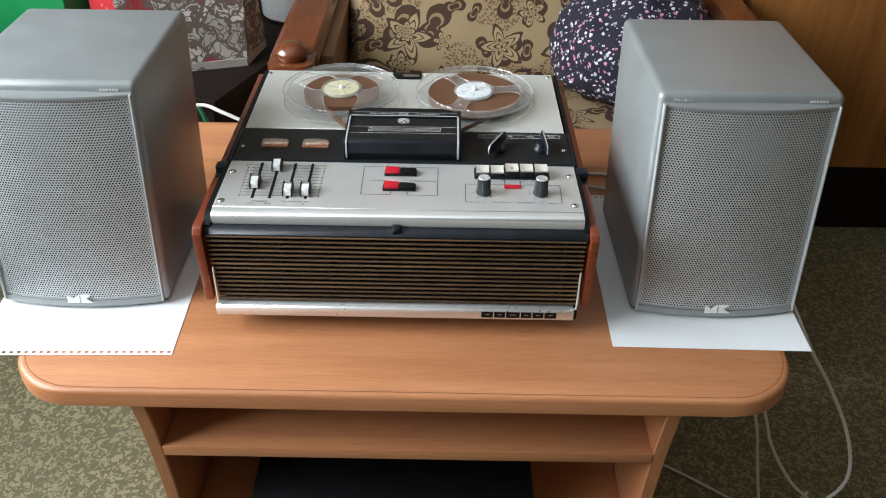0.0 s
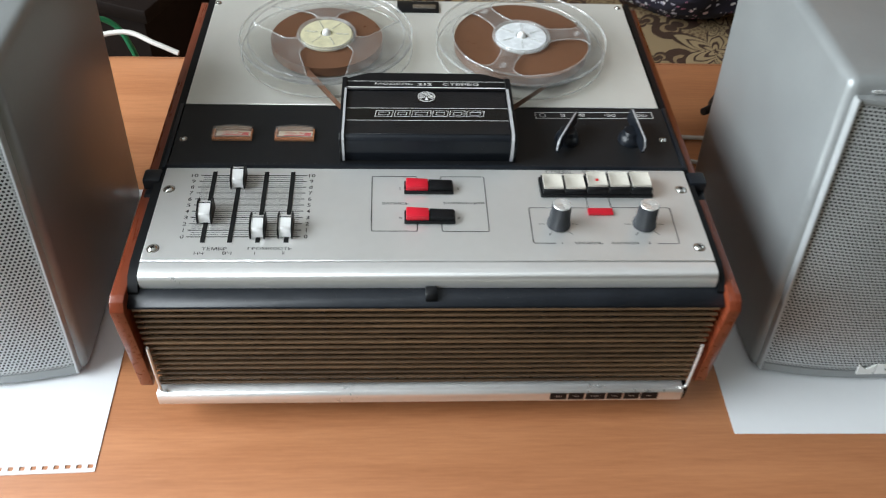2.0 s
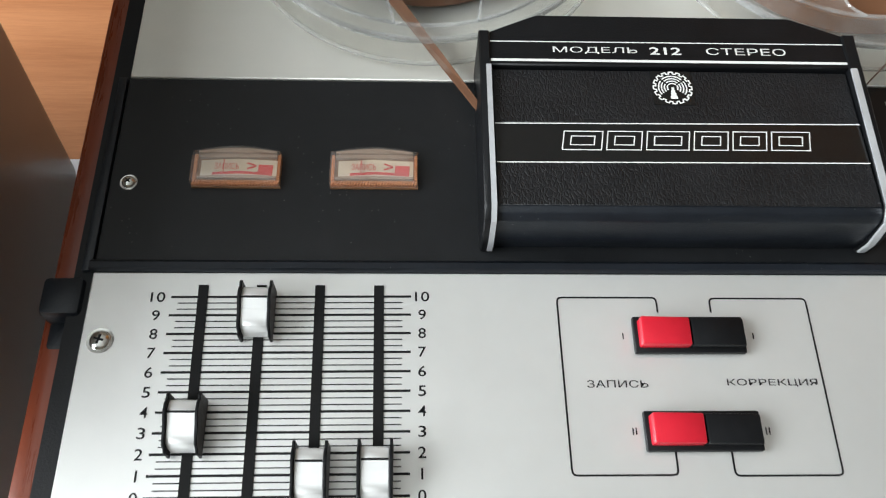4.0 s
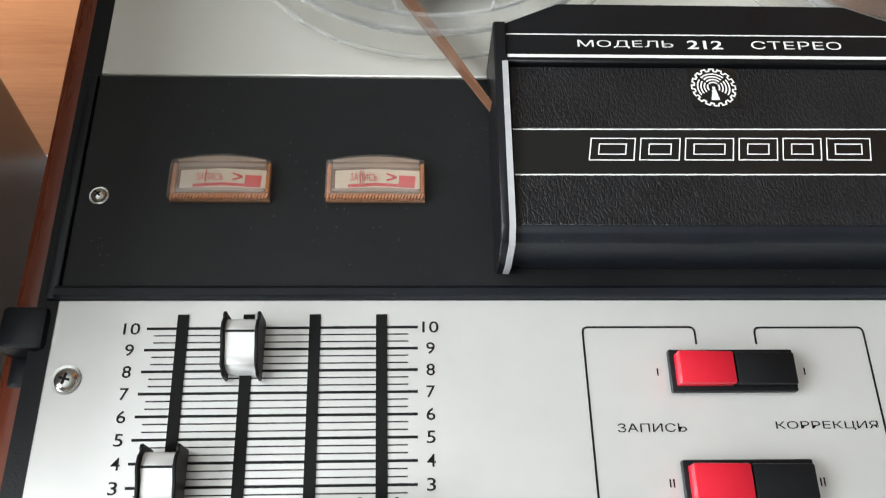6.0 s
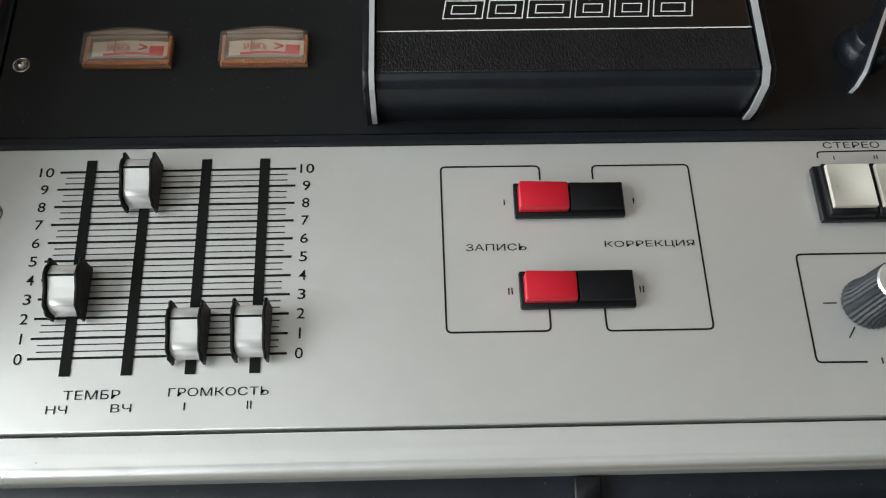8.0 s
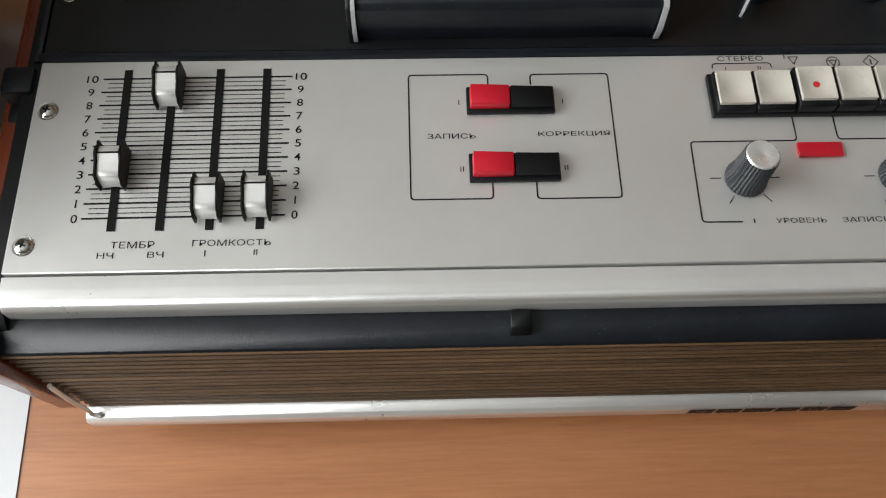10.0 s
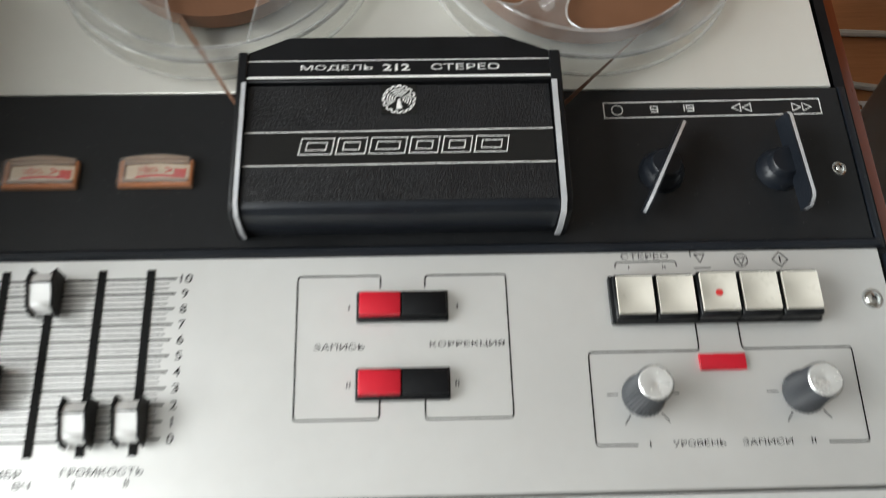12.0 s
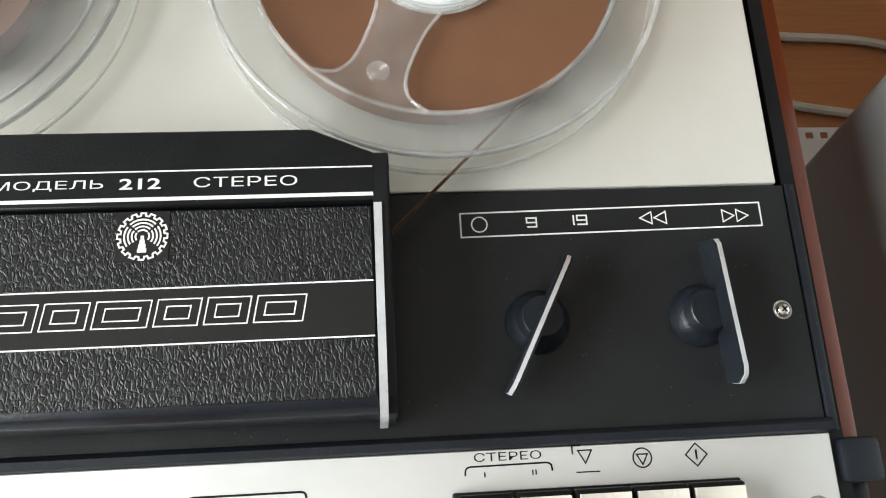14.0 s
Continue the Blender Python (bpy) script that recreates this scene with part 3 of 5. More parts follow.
def tube(points, r, seg=8, sub=6, bm=None):
    """A round cable along a smooth curve through the points."""
    pts = [Vector(p) for p in points]
    fine = []
    for i in range(len(pts) - 1):
        p0, p1, p2, p3 = pts[max(i - 1, 0)], pts[i], pts[i + 1], pts[min(i + 2, len(pts) - 1)]
        for k in range(sub):
            t = k / sub
            fine.append(0.5 * ((2 * p1) + (p2 - p0) * t + (2 * p0 - 5 * p1 + 4 * p2 - p3) * t * t + (3 * p1 - p0 - 3 * p2 + p3) * t ** 3))
    fine.append(pts[-1])
    own = bmesh.new()
    rings = []
    up = Vector((0.13, 0.21, 0.97)).normalized()
    for i, p in enumerate(fine):
        d = (fine[min(i + 1, len(fine) - 1)] - fine[max(i - 1, 0)]).normalized()
        u = d.cross(up).normalized()
        w = d.cross(u).normalized()
        rings.append([own.verts.new(p + r * (math.cos(2 * math.pi * k / seg) * u + math.sin(2 * math.pi * k / seg) * w)) for k in range(seg)])
    for p, q in zip(rings, rings[1:]):
        for k in range(seg):
            own.faces.new((p[k], p[(k + 1) % seg], q[(k + 1) % seg], q[k]))
    own.faces.new(rings[0][::-1])
    own.faces.new(rings[-1])
    bmesh.ops.recalc_face_normals(own, faces=own.faces)
    return join(bm, own)


def stroke(points, w, z, h=0.00012, closed=False, bm=None):
    """A thin printed line of width w through plan points, lying at height z."""
    own = bmesh.new()
    pts = [Vector((p[0], p[1])) for p in points]
    n = len(pts)
    left, right = [], []
    for i, p in enumerate(pts):
        a = pts[i - 1] if (i or closed) else p
        b = pts[(i + 1) % n] if (i < n - 1 or closed) else p
        d1 = (p - a).normalized() if (p - a).length > 1e-9 else (b - p).normalized()
        d2 = (b - p).normalized() if (b - p).length > 1e-9 else d1
        nrm = Vector((-(d1 + d2).y, (d1 + d2).x))
        nrm = nrm.normalized() if nrm.length > 1e-6 else Vector((-d1.y, d1.x))
        k = (w / 2) / max(0.35, nrm.dot(Vector((-d1.y, d1.x))))
        left.append(own.verts.new((*(p + nrm * k), z + h)))
        right.append(own.verts.new((*(p - nrm * k), z + h)))
    for i in range(n if closed else n - 1):
        j = (i + 1) % n
        own.faces.new((left[i], right[i], right[j], left[j]))
    bmesh.ops.recalc_face_normals(own, faces=own.faces)
    for f in own.faces:
        if f.normal.z < 0:
            f.normal_flip()
    return join(bm, own)


def words(text, x0, x1, y0, y1, z, h=0.0001, bm=None, bold=0.0):
    """Lettering with the built-in font, fitted to a plan rectangle, lying at height z."""
    cu = bpy.data.curves.new("lettering", 'FONT')
    cu.body = text
    cu.resolution_u = 8
    cu.offset = bold
    ob = bpy.data.objects.new("lettering", cu)
    scene.collection.objects.link(ob)
    bpy.context.view_layer.update()
    me = bpy.data.meshes.new_from_object(ob.evaluated_get(bpy.context.evaluated_depsgraph_get()))
    bpy.data.objects.remove(ob)
    bpy.data.curves.remove(cu)
    own = bmesh.new()
    own.from_mesh(me)
    bpy.data.meshes.remove(me)
    xs, ys = [v.co.x for v in own.verts], [v.co.y for v in own.verts]
    ax, bx, ay, by = min(xs), max(xs), min(ys), max(ys)
    for v in own.verts:
        v.co = Vector((x0 + (v.co.x - ax) / max(bx - ax, 1e-6) * (x1 - x0), y0 + (v.co.y - ay) / max(by - ay, 1e-6) * (y1 - y0), z + h))
    for f in own.faces:
        if f.normal.z < 0:
            f.normal_flip()
    return join(bm, own)


def rounded(x0, x1, y0, y1, r, seg=5):
    pts = []
    for cx, cy, a in ((x1 - r, y1 - r, 0), (x0 + r, y1 - r, 90), (x0 + r, y0 + r, 180), (x1 - r, y0 + r, 270)):
        for i in range(seg + 1):
            t = radians(a + 90 * i / seg)
            pts.append((cx + r * math.cos(t), cy + r * math.sin(t)))
    return pts


def screw(parent, x, y, z, r=0.0034):
    head = part("screw", lathe([(0, z + 0.0016), (r * 0.55, z + 0.0015), (r * 0.9, z + 0.0008), (r, z), (r * 1.25, z + 0.0001)], x, y, 18), CHROME, parent, "small steel cross-head screw")
    a = radians(random.uniform(0, 90))
    # the cross recess is not cut; black strokes paint the shade in it
    bm = bmesh.new()
    for k in (0, 90):
        c, s = math.cos(a + radians(k)) * r * 0.46, math.sin(a + radians(k)) * r * 0.46
        stroke([(x - c, y - s), (x + c, y + s)], r * 0.2, z + 0.00165, 0.0 if k else 0.00003, bm=bm)
    part("cross_slot_shade", bm, BLACK, head)


# ---- the room ----
T, D = 0.55, 0.692
X0, X1, Y0, Y1, ZC = -1.55, 3.1, -2.7, 2.1, 2.55
solid("floor", box(X0 - 0.2, X1 + 0.2, Y0 - 0.2, Y1 + 0.2, -0.1, 0), FLOOR, "olive mottled linoleum floor", "floor", kind="structure")
solid("ceiling", box(X0 - 0.2, X1 + 0.2, Y0 - 0.2, Y1 + 0.2, ZC, ZC + 0.1), CEIL, "plain white painted ceiling", "ceiling", kind="structure")
solid("wall_north", box(X0 - 0.2, X1 + 0.2, Y1, Y1 + 0.2, 0, ZC), WALL, "plain beige papered wall", "wall", kind="structure")
solid("wall_south", box(X0 - 0.2, X1 + 0.2, Y0 - 0.2, Y0, 0, ZC), WALL, "plain beige papered wall", "wall", kind="structure")
solid("wall_east", box(X1, X1 + 0.2, Y0, Y1, 0, ZC), WALL, "plain beige papered wall", "wall", kind="structure")
WY0, WY1, WZ0, WZ1 = -1.20, 0.70, 0.88, 2.32
bm = box(X0 - 0.2, X0, Y0, WY0, 0, ZC)
box(X0 - 0.2, X0, WY1, Y1, 0, ZC, bm=bm)
box(X0 - 0.2, X0, WY0, WY1, 0, WZ0, bm=bm)
box(X0 - 0.2, X0, WY0, WY1, WZ1, ZC, bm=bm)
solid("wall_west", bm, WALL, "beige papered wall with a window opening", "wall", kind="structure")
win = thing("window_1", (X0 - 0.15, (WY0 + WY1) / 2, WZ0), "white painted window with two sashes", "window", kind="structure")
for y0, y1, z0, z1 in ((WY0, WY0 + 0.06, WZ0, WZ1), (WY1 - 0.06, WY1, WZ0, WZ1), (WY0 + 0.06, WY1 - 0.06, WZ0, WZ0 + 0.06), (WY0 + 0.06, WY1 - 0.06, WZ1 - 0.06, WZ1), (-0.29, -0.21, WZ0 + 0.06, WZ1 - 0.06)):
    part("window_frame", box(X0 - 0.19, X0 - 0.13, y0, y1, z0, z1, 0.004), FRAMEWHITE, win)
part("window_sill", box(X0 - 0.12, X0 + 0.14, WY0 - 0.04, WY1 + 0.04, WZ0 - 0.04, WZ0 - 0.003, 0.006), FRAMEWHITE, win)


# ---- coffee table ----
TX0, TX1, TY0, TY1 = -0.403, 0.4245, -0.098, 0.486
table = thing("coffee_table", (0.01, 0.2, 0), "cherry wood laminate coffee table with rounded corners and shelves", "coffee table")


def top_outline(inset):
    pts = []
    x0, x1, y0, y1 = TX0 + inset, TX1 - inset, TY0 + inset, TY1 - inset
    for sx, sy, r, a in ((1, 1, 0.06, 0), (0, 1, 0.06, 90), (0, 0, 0.072, 180), (1, 0, 0.072, 270)):
        cx, cy = (x1 - r if sx else x0 + r), (y1 - r if sy else y0 + r)
        for i in range(9):
            t = radians(a + 90 * i / 8)
            pts.append((cx + r * math.cos(t), cy + r * math.sin(t)))
    return pts


own = bmesh.new()
loops = []
for inset, z in ((0.007, T - 0.025), (0.0025, T - 0.0240), (0.0, T - 0.021), (0.0, T - 0.005), (0.0010, T - 0.0020), (0.0028, T - 0.0005), (0.0045, T)):
    loops.append([own.verts.new((x, y, z)) for x, y in top_outline(inset)])
for p, q in zip(loops, loops[1:]):
    for i in range(len(p)):
        own.faces.new((p[i], p[(i + 1) % len(p)], q[(i + 1) % len(p)], q[i]))
own.faces.new(loops[0][::-1])
own.faces.new(loops[-1])
part("tabletop", own, TABLE_WOOD, table)
bm = bmesh.new()
stroke(top_outline(0.0062), 0.0009, T, 0.0001, True, bm=bm)
part("edge_banding", bm, mat("banding_seam", (0.20, 0.075, 0.03), 0.5), table, "fine dark seam of the edge banding")
for x0, x1 in ((-0.274, -0.258), (0.287, 0.303)):
    prof = []
    for k in range(13):
        z = (T - 0.026) * (1 - k / 12)
        u = k / 12
        prof.append((-0.090 + 0.026 * math.sin(math.pi * u) ** 0.8, z))
    back = [(0.470 - 0.05 * math.sin(math.pi * (k / 12)), (T - 0.026) * (k / 12)) for k in range(13)]
    part("side_panel", prism(prof + back, 'x', x0, x1, 0.0015, 1), TABLE_WOOD_UP, table)
part("shelf", box(-0.2578, 0.2868, -0.076, 0.44, 0.427, 0.442, 0.0012), TABLE_WOOD, table)
part("lower_shelf", box(-0.2578, 0.2868, -0.072, 0.44, 0.250, 0.266, 0.0012), TABLE_WOOD, table)
part("back_panel", box(-0.2578, 0.2868, 0.428, 0.440, 0.4425, T - 0.0255, 0.001), TABLE_WOOD, table)

dvd = thing("black_appliance", (-0.01, 0.13, 0.266), "flat black metal appliance on the lower shelf", "video player")
part("case", box(-0.179, 0.167, -0.058, 0.21, 0.274, 0.322, 0.004), BLACK, dvd)
part("front_panel", box(-0.181, 0.169, -0.066, -0.0585, 0.272, 0.324, 0.002), GLOSSBLACK, dvd)
for x in (-0.15, 0.13):
    for y in (-0.03, 0.18):
        part("foot", lathe([(0, 0.266), (0.011, 0.266), (0.011, 0.2735), (0, 0.2735)], x, y, 16), BLACK, dvd)


# ---- sheets of paper ----
def sheet(name, corner, ang, wide, deep, holes_at, label):
    """A sheet torn from a ring pad: corner is its front left corner, the row of holes lies along the front or the back edge."""
    own = bmesh.new()
    n = 27
    pitch = wide / n
    e = 0.0035

    def quad(a, b, c, d):
        own.faces.new([own.verts.new((x, y, 0)) for x, y in (a, b, c, d)])
    y0, y1 = (0.012, deep) if holes_at == "front" else (0, deep - 0.012)
    for i in range(6):
        for j in range(8):
            xa, xb = wide * i / 6, wide * (i + 1) / 6
            ya, yb = y0 + (y1 - y0) * j / 8, y0 + (y1 - y0) * (j + 1) / 8
            quad((xa, ya), (xb, ya), (xb, yb), (xa, yb))
    ys = (0.0, 0.0028, 0.0062, 0.012) if holes_at == "front" else (deep - 0.012, deep - 0.0062, deep - 0.0028, deep)
    for i in range(n):
        xa = i * pitch
        h0, h1 = xa + pitch * 0.28, xa + pitch * 0.78
        quad((xa, ys[0]), (h0, ys[0]), (h0, ys[3]), (xa, ys[3]))
        quad((h1, ys[0]), (xa + pitch, ys[0]), (xa + pitch, ys[3]), (h1, ys[3]))
        quad((h0, ys[2]), (h1, ys[2]), (h1, ys[3]), (h0, ys[3])) if holes_at == "front" else quad((h0, ys[0]), (h1, ys[0]), (h1, ys[1]), (h0, ys[1]))
        quad((h0, ys[0]), (h1, ys[0]), (h1, ys[1]), (h0, ys[1])) if holes_at == "front" else quad((h0, ys[2]), (h1, ys[2]), (h1, ys[3]), (h0, ys[3]))
    bmesh.ops.remove_doubles(own, verts=own.verts, dist=1e-6)
    bmesh.ops.recalc_face_normals(own, faces=own.faces)
    geo = bmesh.ops.extrude_face_region(own, geom=own.faces[:])
    bmesh.ops.translate(own, verts=[v for v in geo["geom"] if isinstance(v, bmesh.types.BMVert)], vec=(0, 0, 0.0004))
    bmesh.ops.recalc_face_normals(own, faces=own.faces)
    ob = solid(name, own, PAPER, label, "paper sheet", group="sheets under the loudspeakers", smooth=False)
    ob.matrix_world = pose(corner[0], corner[1], T + 0.0003, 0, 0, ang)
    return ob


sheet("paper_sheet", (-0.4505, -0.0495, 0), 1.6, 0.214, 0.300, "front", "white perforated pad sheet overhanging the table edge, holes towards the front")
sheet("paper_sheet", (0.2365, -0.0185, 0), -0.6, 0.216, 0.306, "back", "white perforated pad sheet under a loudspeaker, holes towards the rear")


# ---- tape recorder ----
rec = thing("tape_recorder", (0.002, 0.19, T), "reel-to-reel tape recorder with aluminium deck and wooden side cheeks", "tape recorder")
PX0, PX1 = -0.1897, 0.1953
part("chassis", box(-0.1890, 0.1925, 0.021, 0.368, 0.572, 0.686, 0.002), BLACK, rec)
for x0, x1 in ((-0.2058, -0.1964), (0.2004, 0.2090)):
    prof = [(0.004, 0.588), (-0.001, 0.676), (0.003, 0.682), (0.008, 0.6835), (0.372, 0.6835), (0.374, 0.681), (0.374, 0.588)]
    part("side_cheek", prism(prof, 'x', x0, x1, 0.0008, 2), CHEEK, rec, "red-brown lacquered wooden side cheek")
for x0, x1 in ((-0.1963, -0.1899), (0.1956, 0.2003)):
    prof = [(0.0130, 0.6740), (0.0130, 0.6800), (0.0205, 0.6880), (0.030, 0.6902), (0.370, 0.6902), (0.370, 0.6740)]
    part("side_gap_strip", prism(prof, 'x', x0, x1), BLACK, rec)
for x in (-0.165, 0.168):
    for y in (0.05, 0.33):
        part("rubber_foot", lathe([(0, T), (0.011, T), (0.012, 0.5725), (0, 0.5725)], x, y, 18), BLACK, rec)
# front: slatted grille, ledge, lower strip
part("grille_backing", box(-0.1935, 0.1965, 0.0150, 0.0203, 0.585, 0.673, 0.0), SPKDARK, rec)
for i in range(15):
    z = 0.6728 - 0.00582 * i
    wide = i < 7
    xa, xb = (-0.1935, 0.1968) if wide else (-0.1912, 0.1945)
    prof = [(0.0068, z - 0.0005), (0.0048, z), (0.0040, z - 0.0004), (0.0040, z - 0.0016), (0.0048, z - 0.0021), (0.0068, z - 0.0021)]
    part("slat", prism(prof, 'x', xa, xb), SLAT, rec, smooth=False)
for i in range(8):
    x = -0.17 + i * 0.0495
    part("slat_rib", box(x, x + 0.0015, 0.0065, 0.0152, 0.588, 0.672), SPKDARK, rec, smooth=False)
for s, x in ((1, -0.1915), (-1, 0.1950)):
    part("wire_frame", tube([(x, 0.003, 0.634), (x, 0.002, 0.612), (x, 0.002, 0.591), (x + s * 0.0008, 0.001, 0.5865), (x + s * 0.0045, 0.0005, 0.5852)], 0.0011), TRIM, rec, "thin bright wire edging")
part("lower_strip", prism([(-0.001, 0.5715), (-0.002, 0.5735), (-0.002, 0.5825), (0.000, 0.5848), (0.009, 0.5853), (0.012, 0.5853), (0.012, 0.5715)], 'x', -0.1945, 0.1925, 0.0003, 1), TRIM, rec, "brushed aluminium strip along the front foot")
part("strip_end", box(0.1928, 0.1960, 0.000, 0.012, 0.572, 0.5845, 0.0006), BLACK, rec)
x = 0.0925
for w in (0.0128, 0.0122, 0.0150, 0.0118, 0.0122, 0.0130):
    bm = bmesh.new()
    stroke([(x + 0.0020, 0.0018), (x + w - 0.0020, 0.0018), (x + w - 0.0020, 0.0062), (x + 0.0020, 0.0062)], 0.0038, 0.0, 0.0, True, bm=bm)
    for v in bm.verts:
        v.co = Vector((v.co.x, -0.00212 - v.co.z, 0.5748 + v.co.y))
    part("printed_block", bm, INK, rec, "plain black block printed on the strip", smooth=False)
    x += w + 0.0009
part("front_ledge", prism([(0.0042, 0.6732), (0.0048, 0.6750), (0.0160, 0.6792), (0.030, 0.6800), (0.030, 0.6732)], 'x', -0.1962, 0.2002, 0.0004, 1), BLUEBLACK, rec, "blue-black sloping plastic ledge")
part("lid_catch", prism([(0.0080, 0.6755), (0.0075, 0.6790), (0.0095, 0.6820), (0.0162, 0.6830), (0.0162, 0.6785)], 'x', -0.0022, 0.0058, 0.0005, 1), BLACK, rec, "small black lid catch")
for x, w in ((-0.1985, -1), (0.2038, 1)):
    bm = box(x - 0.0066, x + 0.0066, 0.1090, 0.1222, 0.668, 0.6925, 0.002)
    box(x - 0.0035 + 0.002 * w, x + 0.0035 + 0.002 * w, 0.100, 0.110, 0.672, 0.684, 0.0015, bm=bm)
    part("side_catch", bm, BLUEBLACK, rec, "black plastic lid catch on the cheek")

# control plate with rounded front edge
prof = [(0.0172, 0.6790), (0.0166, 0.6805), (0.0168, 0.6872), (0.0180, 0.6900), (0.0205, 0.6915), (0.0240, 0.6920), (0.0290, 0.6920), (0.0290, 0.6790)]
part("front_moulding", prism(prof, 'x', PX0 + 0.0005, PX1 - 0.0005, 0.0002, 1), TRIM, rec, "bright rounded aluminium front moulding")
plate = part("control_plate", box(PX0, PX1, 0.0302, 0.1238, 0.6865, D, 0.0004, 1), PLATE, rec, "satin aluminium control plate with black lettering")
Z = D
INK_H = 0.00012
bm = bmesh.new()
for x, txt, x0, x1, y0, y1 in ((0, "ТЕМБР", -0.1512, -0.1348, 0.0394, 0.0428), (0, "ГРОМКОСТЬ", -0.1208, -0.0915, 0.0398, 0.0430),
                               (0, "НЧ", -0.1556, -0.1495, 0.0354, 0.0384), (0, "ВЧ", -0.1370, -0.1310, 0.0355, 0.0385),
                               (0, "I", -0.1160, -0.1155, 0.0357, 0.0387), (0, "II", -0.0977, -0.0963, 0.0358, 0.0388),
                               (0, "ЗАПИСЬ", -0.0320, -0.0128, 0.0846, 0.0876), (0, "КОРРЕКЦИЯ", 0.0122, 0.0410, 0.0848, 0.0880),
                               (0, "I", -0.0192, -0.0188, 0.1006, 0.1032), (0, "I", 0.0230, 0.0234, 0.1006, 0.1032),
                               (0, "II", -0.0194, -0.0180, 0.0698, 0.0726), (0, "II", 0.0216, 0.0230, 0.0698, 0.0726),
                               (0, "СТЕРЕО", 0.0897, 0.1090, 0.1202, 0.1232), (0, "I", 0.0923, 0.0927, 0.1160, 0.1178), (0, "II", 0.1060, 0.1073, 0.1160, 0.1178),
                               (0, "УРОВЕНЬ", 0.1010, 0.1205, 0.0455, 0.0482), (0, "ЗАПИСИ", 0.1268, 0.1455, 0.0455, 0.0482),
                               (0, "I", 0.0923, 0.0928, 0.0457, 0.0481), (0, "II", 0.1525, 0.1542, 0.0457, 0.0481)):
    ym, yh = (y0 + y1) / 2, (y1 - y0) * 0.40
    part("printed_word", words(txt, x0, x1, ym - yh, ym + yh, Z, INK_H), INK, plate, smooth=False)
SL0, SL10 = 0.0522, 0.1150
bm = bmesh.new()
for k in range(11):
    y = SL0 + (SL10 - SL0) * k / 10
    t = str(k)
    w = 0.0024 if k not in (1, 10) else (0.0046 if k == 10 else 0.0006)
    lx = -0.1663 - 0.00014 * k
    part("number", words(t, lx - w / 2, lx + w / 2, y - 0.0017, y + 0.0017, Z, INK_H, bold=0.006), INK, plate, smooth=False)
    rx = -0.0832
    part("number", words(t, rx - w / 2, rx + w / 2, y + 0.0004 - 0.0017, y + 0.0004 + 0.0017, Z, INK_H, bold=0.006), INK, plate, smooth=False)
bm = bmesh.new()
for k in range(31):
    y = SL0 + (SL10 - SL0) * k / 30
    big = k % 3 == 0
    x0, x1 = (-0.1635, -0.0868) if big else (-0.1612, -0.0895)
    stroke([(x0, y), (x1, y + 0.0004)], 0.00078 if big else 0.00036, Z, INK_H, bm=(bm := bmesh.new()))
    part("scale_line", bm, INK, plate, smooth=False)
# recessed slots: their inner shade is painted as flat dark strips on the plate
for xt, xb in ((-0.1536, -0.1518), (-0.1350, -0.1337), (-0.1162, -0.1150), (-0.0972, -0.0960)):
    part("slot", prism([(xb - 0.0016, 0.0467), (xb + 0.0016, 0.0467), (xt + 0.0016, 0.1192), (xt - 0.0016, 0.1192)], 'z', Z + 0.0002, Z + 0.00035), SPKDARK, plate, "dark strip painted as the shaded slider slot", smooth=False)


def frame_lines(pts, w=0.0006):
    """A printed line with softly rounded corners."""
    out = [pts[0]]
    for a, b, c in zip(pts, pts[1:], pts[2:]):
        a, b, c = Vector(a), Vector(b), Vector(c)
        r = 0.0016
        p, q = b + (a - b).normalized() * r, b + (c - b).normalized() * r
        for k in range(4):
            t = k / 3
            out.append(tuple((1 - t) ** 2 * p + 2 * t * (1 - t) * b + t * t * q))
    out.append(pts[-1])
    return stroke(out, w, Z, INK_H)


part("line_print", frame_lines([(-0.0068, 0.1100), (-0.0068, 0.1152), (-0.0394, 0.1152), (-0.0388, 0.0581), (-0.0070, 0.0581), (-0.0070, 0.0650)]), INK, plate, smooth=False)
part("line_print", frame_lines([(0.0107, 0.1100), (0.0107, 0.1150), (0.0428, 0.1150), (0.0429, 0.0578), (0.0101, 0.0578), (0.0101, 0.0650)]), INK, plate, smooth=False)
part("line_print", frame_lines([(0.1158, 0.0930), (0.1158, 0.0820), (0.0728, 0.0820), (0.0725, 0.0467), (0.0880, 0.0466)]), INK, plate, smooth=False)
part("line_print", frame_lines([(0.1325, 0.0930), (0.1325, 0.0824), (0.1752, 0.0824), (0.1742, 0.0462), (0.1590, 0.0463)]), INK, plate, smooth=False)
part("line_print", frame_lines([(0.0870, 0.1168), (0.0870, 0.1192), (0.1118, 0.1194), (0.1118, 0.1170)], 0.0005), INK, plate, smooth=False)
for cx in (0.0920, 0.1530):
    for a in (-50, -125, 0, 180):
        c, s = math.cos(radians(a)), math.sin(radians(a))
        part("line_print", stroke([(cx + 0.0095 * c, 0.0655 + 0.0095 * s), (cx + 0.0138 * c, 0.0655 + 0.0138 * s)], 0.0004, Z, INK_H), INK, plate, smooth=False)
# key symbols
part("line_print", stroke([(0.1196, 0.1222), (0.1236, 0.1222), (0.1216, 0.1186)], 0.0004, Z, INK_H, True), INK, plate, smooth=False)
part("line_print", stroke([(0.1180, 0.1212), (0.1180, 0.1236), (0.1206, 0.1236)], 0.0004, Z, INK_H), INK, plate, smooth=False)
